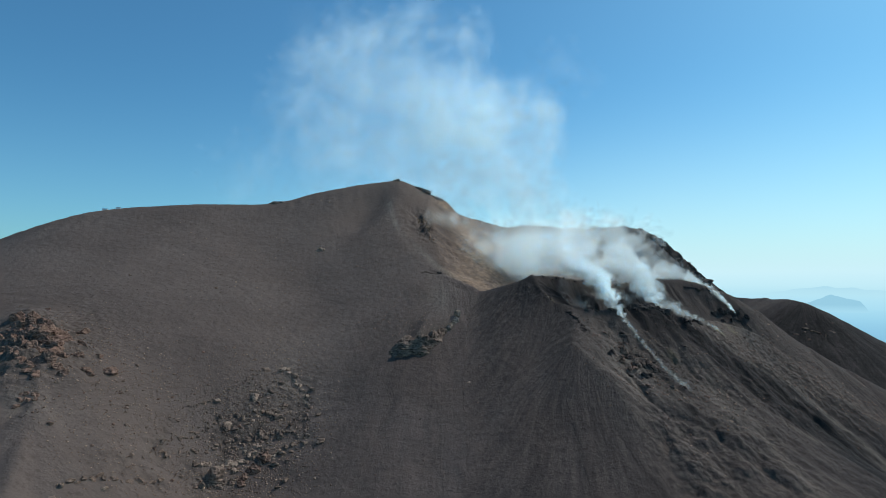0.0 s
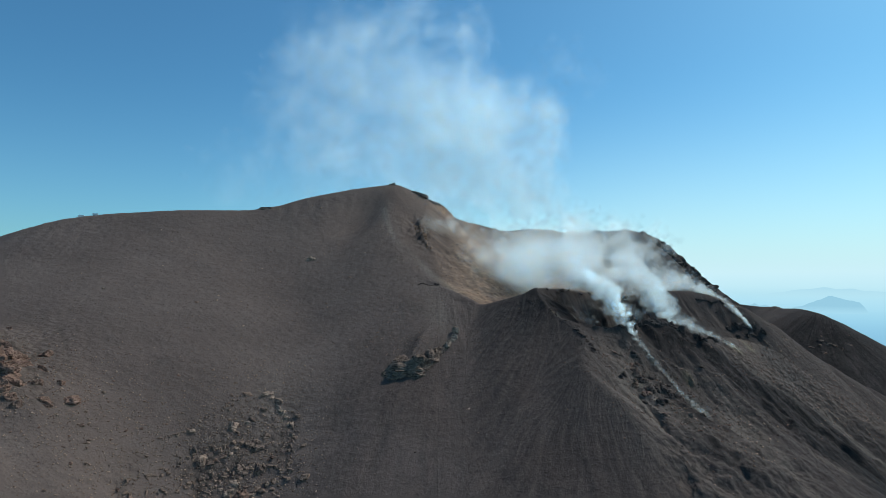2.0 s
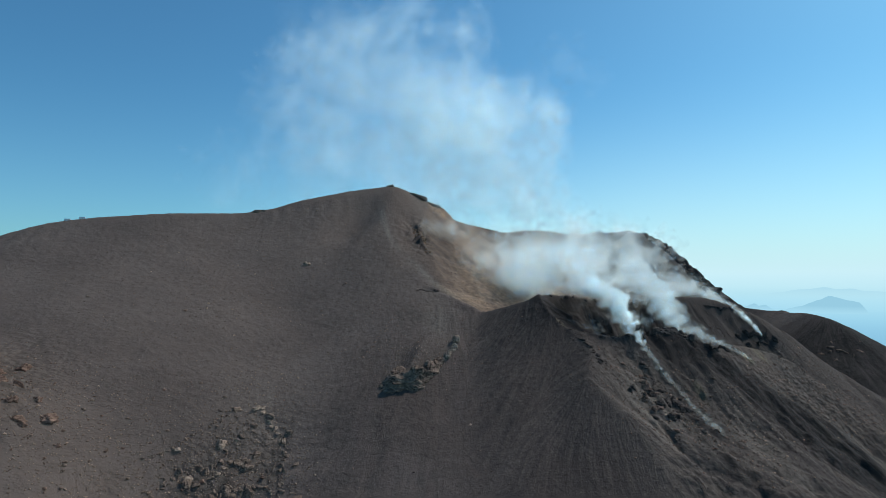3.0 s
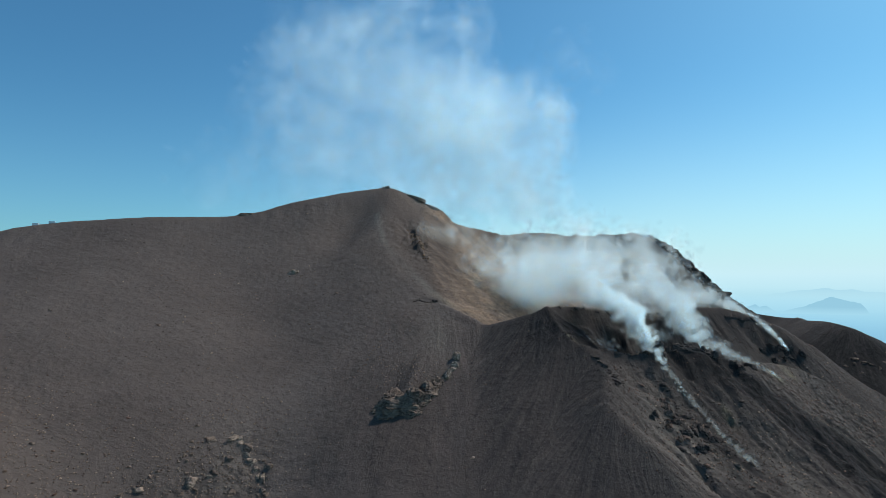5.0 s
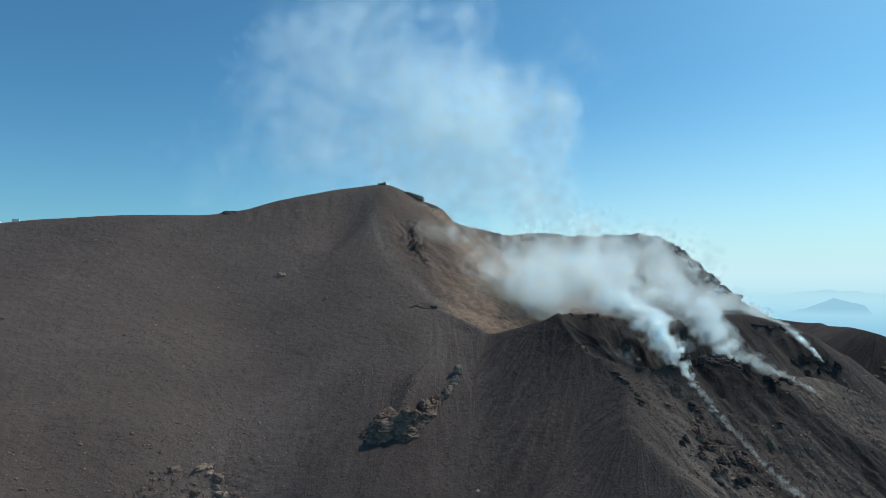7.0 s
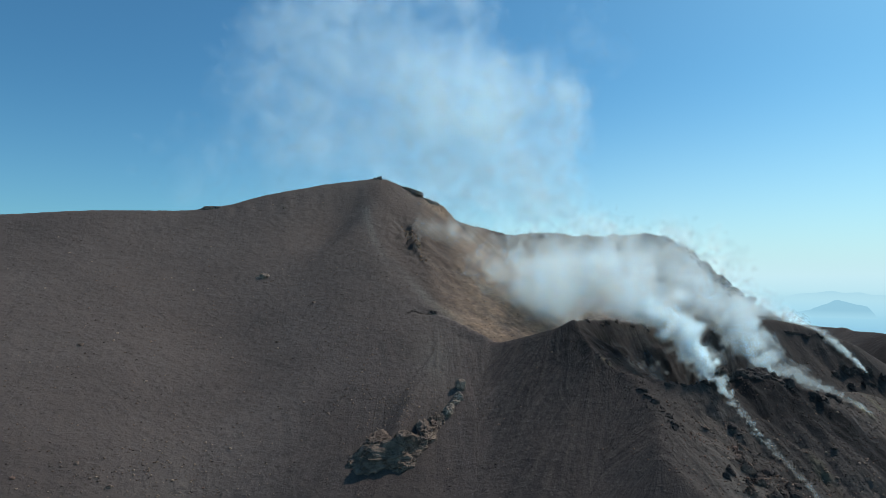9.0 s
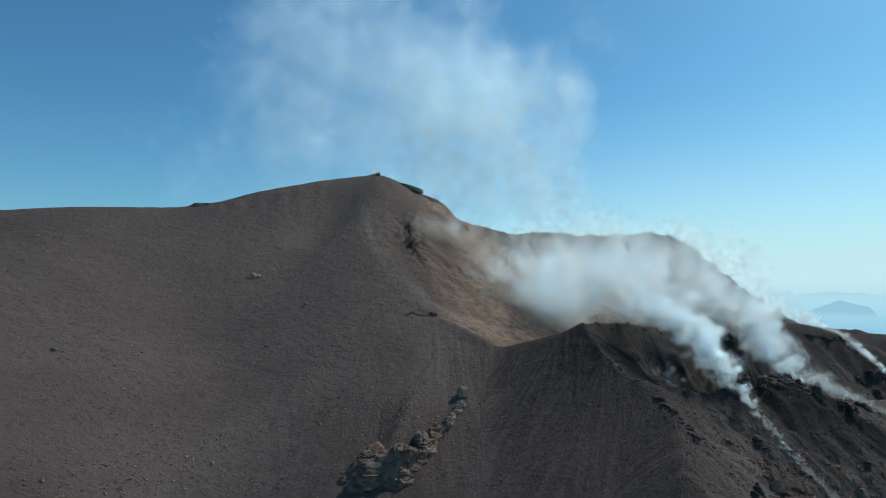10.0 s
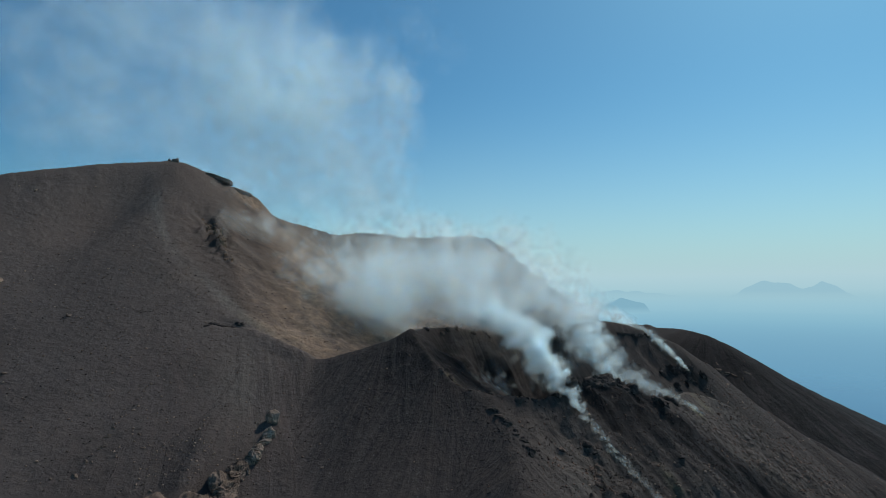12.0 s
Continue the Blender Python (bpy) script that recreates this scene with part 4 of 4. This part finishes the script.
# ---- smoke ----
def smoke(name, puffs, label, seed, lump=0.15, soft=0.35, thin=1.0, big=1.0):
    """Drifting vapour: soft shreds, thin at their edges, in puffs of middle, spread, depth of cover and grain of the billows."""
    r = np.random.RandomState(seed)
    out, sizes, thick = [], [], []
    for mid, spread3, cover, grainy in puffs:
        wide = np.array(spread3)
        for share, rho, a0 in ((.6, .72 * big, .10 * thin), (.4, .30 * big, .10 * thin)):
            count = int(7 * cover * share / (.43 * rho * rho * a0))
            p = r.normal(size=(count * 2, 3))
            p = p[np.linalg.norm(p, axis=1) < 2.3] * wide + np.array(mid)
            f = layered3(p, grainy, 3, seed)
            p = p[r.random_sample(len(p)) < np.clip((f + lump) / soft, 0.0, 1)][:count]
            out.append(p)
            sizes.append(rho * wide.mean() * r.uniform(.6, 1.4, len(p)))
            thick.append(np.full(len(p), a0))
    p, size, a0 = np.concatenate(out), np.concatenate(sizes), np.concatenate(thick)
    n = len(p)
    u = r.normal(size=(n, 3)) * (1, .45, 1)
    u /= np.linalg.norm(u, axis=1)[:, None]
    w = np.cross(u, r.normal(size=(n, 3)) * (.45, 1, .45))
    w /= np.linalg.norm(w, axis=1)[:, None]
    ring = [(math.cos(k * math.pi / 3), math.sin(k * math.pi / 3)) for k in range(6)]
    v = np.stack([p] + [p + size[:, None] * (c * u + s * w) * r.uniform(.75, 1.25, (n, 1)) for c, s in ring], 1)
    fan = np.array([(0, 1 + k, 1 + (k + 1) % 6) for k in range(6)])
    faces = (fan[None] + (np.arange(n) * 7)[:, None, None]).reshape(-1, 3)
    me = triangles(name, v.reshape(-1, 3), faces, m_smoke)
    at = me.attributes.new("thickness", "FLOAT", "POINT")
    at.data.foreach_set("value", (a0[:, None] * np.array([1, 0, 0, 0, 0, 0, 0])[None]).astype(np.float32).ravel())
    return tagged(new(name, me), label, "smoke", kind="stuff")


def trail(points, spreads, covers, grainy, steps=5, seed=1, sway=0.8):
    """Rolling puffs strung along a bent line, wider and thinner as given."""
    out = []
    r = random.Random(seed)
    for a, b2, sa, sb, c in zip(points, points[1:], spreads, spreads[1:], covers):
        many = max(steps, int((Vector(b2) - Vector(a)).length / (sa + sb) / 0.55))
        for k in range(many):
            for _ in range(4):
                t = (k + r.random()) / many
                s = sa + (sb - sa) * t
                off = Vector((r.gauss(0, 1), r.gauss(0, 1), r.gauss(0, .8))) * s * sway
                w = s * r.uniform(.35, .7)
                out.append((tuple(Vector(a).lerp(Vector(b2), t) + off), (w, w, w * .85), c * r.uniform(.5, 1.4), grainy * s))
    return out


def drift(rows, deep, billow):
    """Puffs of x, y, z, half width, half height and cover, each broken up into smaller billows."""
    return [((x, y, z), (w, .5 * (w + h) * deep, h), c, billow * min(w, h)) for x, y, z, w, h, c in rows]


scene.cycles.transparent_max_bounces = 512
tail = [(x, y, height_at(x, y) + up) for x, y, up in ((108, 249, .6), (103, 258, .9), (100.5, 268, .7), (96, 277, .9), (92.5, 286, 1.2))]
smoke("smoke_plume", trail(tail[2:] + [(90, 291.5, -12), (88.4, 296.5, -5.5), (85.5, 305, 2), (79, 326, 11)], [.5, .7, 1.1, 1.6, 2.2, 3.4, 6.5], [.08, .2, .55, .8, .9, .6], 1.0, 5, 3), "dense white smoke rising from the crater lip", 1)
smoke("smoke_plume", drift([(82, 348, 16, 9.8, 6.7, 0.60), (82, 360, 24, 10.7, 6.4, 0.45), (68, 372, 18, 15.4, 9.0, 0.75), (50, 382, 15, 13.9, 8.7, 0.70), (36, 388, 12, 8.3, 8.3, 0.32), (61, 395, 31, 18.1, 6.0, 0.34), (96, 380, 30, 13.8, 7.5, 0.50), (113, 380, 24, 13.8, 9.2, 0.40), (123, 362, 12, 11.2, 8.7, 0.34), (97, 350, 9, 9.6, 5.5, 0.16), (146, 372, 4, 7.8, 5.0, 0.22)], .8, .45), "white smoke filling the crater bowl", 2, .14, .32, .8, .7)
smoke("smoke_plume", drift([(36, 378, 2, 11.4, 6.3, 0.42), (55, 370, 5, 11.7, 6.7, 0.67), (28, 392, 14, 10.2, 9.6, 0.22), (19, 400, 31, 16.9, 12.3, 0.10), (-6, 450, 66, 9.2, 4.3, 0.07), (13, 430, 49, 13.4, 7.4, 0.07), (79, 420, 40, 22.9, 5.2, 0.14), (141, 420, 31, 13.1, 9.8, 0.16), (203, 860, 93, 25.6, 13.6, 0.16), (143, 860, 99, 45.2, 18.1, 0.14)], .8, .7), "thin smoke veiling the crater wall", 12, .35, .7)
smoke("smoke_plume", drift([(12, 540, 158, 26.7, 24.0, 0.62), (39, 540, 127, 26.7, 19.4, 0.56), (63, 540, 155, 18.4, 19.4, 0.47), (103, 540, 155, 9.2, 11.1, 0.54), (100, 540, 125, 10.1, 9.2, 0.35), (-9, 540, 136, 21.2, 20.3, 0.31), (30, 540, 96, 30.4, 14.7, 0.35), (72, 540, 94, 22.1, 15.7, 0.35), (115, 700, 92, 20.9, 16.0, 0.19)], .6, .7), "tall pale smoke plume drifting above the summit", 3, .62, .8, .35, 1.1)
smoke("smoke_plume", drift([(-36, 555, 192, 29.5, 27.6, 0.24), (-70, 555, 172, 28.5, 32.3, 0.24), (-113, 555, 170, 21.9, 32.3, 0.20), (-147, 555, 165, 14.3, 25.7, 0.07), (-60, 555, 226, 31.4, 19.0, 0.17), (-99, 555, 214, 23.8, 20.0, 0.14), (29, 555, 228, 15.2, 17.1, 0.17), (-36, 555, 248, 31.4, 13.3, 0.11), (-41, 555, 119, 33.3, 18.1, 0.19), (-96, 555, 116, 28.5, 21.4, 0.14), (-161, 555, 112, 31.4, 20.0, 0.04), (-18, 700, 105, 40.7, 17.3, 0.14), (114, 555, 201, 19.0, 16.2, 0.04)], .6, .9), "wide thin sheet of smoke blown off the plume", 13, .70, 1.0, .3, 1.2)
smoke("smoke_plume", trail([(114, 304, -13), (113.5, 307, -8), (112, 313, -1), (109, 323, 6), (103, 348, 14)], [1.3, 2.6, 4.0, 5.5, 8], [.5, .42, .34, .26], 1.0, 5, 6), "bluish smoke rising behind the black lava crest", 4)
smoke("fumarole", trail([(150, 305, -27), (143, 304, -23), (132, 303, -18), (118, 305, -11)], [.3, .6, 1.3, 2.2], [.09, .05, .08], 2.5, 16, 7, .8), "thin steam seeping along the lava lip", 5, .5, .7)
smoke("fumarole", trail([(173, 338, -19.6), (170.5, 343, -14), (166, 350, -7), (157, 363, 1), (146, 386, 7)], [.3, .7, 1.3, 2.4, 5], [.42, .30, .18, .08], 2.5, 16, 8, .7), "thin white steam from a vent on the dome", 6, .5, .7)
smoke("fumarole", trail(tail[:3], [1.3, .9, .5], [.045, .05], 2.5, 16, 9, .7), "faint steam along the crater flank", 7, .4, .6)
smoke("fumarole", [((72, 306, -13), (6, 5, 3.5), .20, 6), ((100, 316, -10), (6, 6, 4), .08, 6)], "thin mist inside the crater pit", 8)
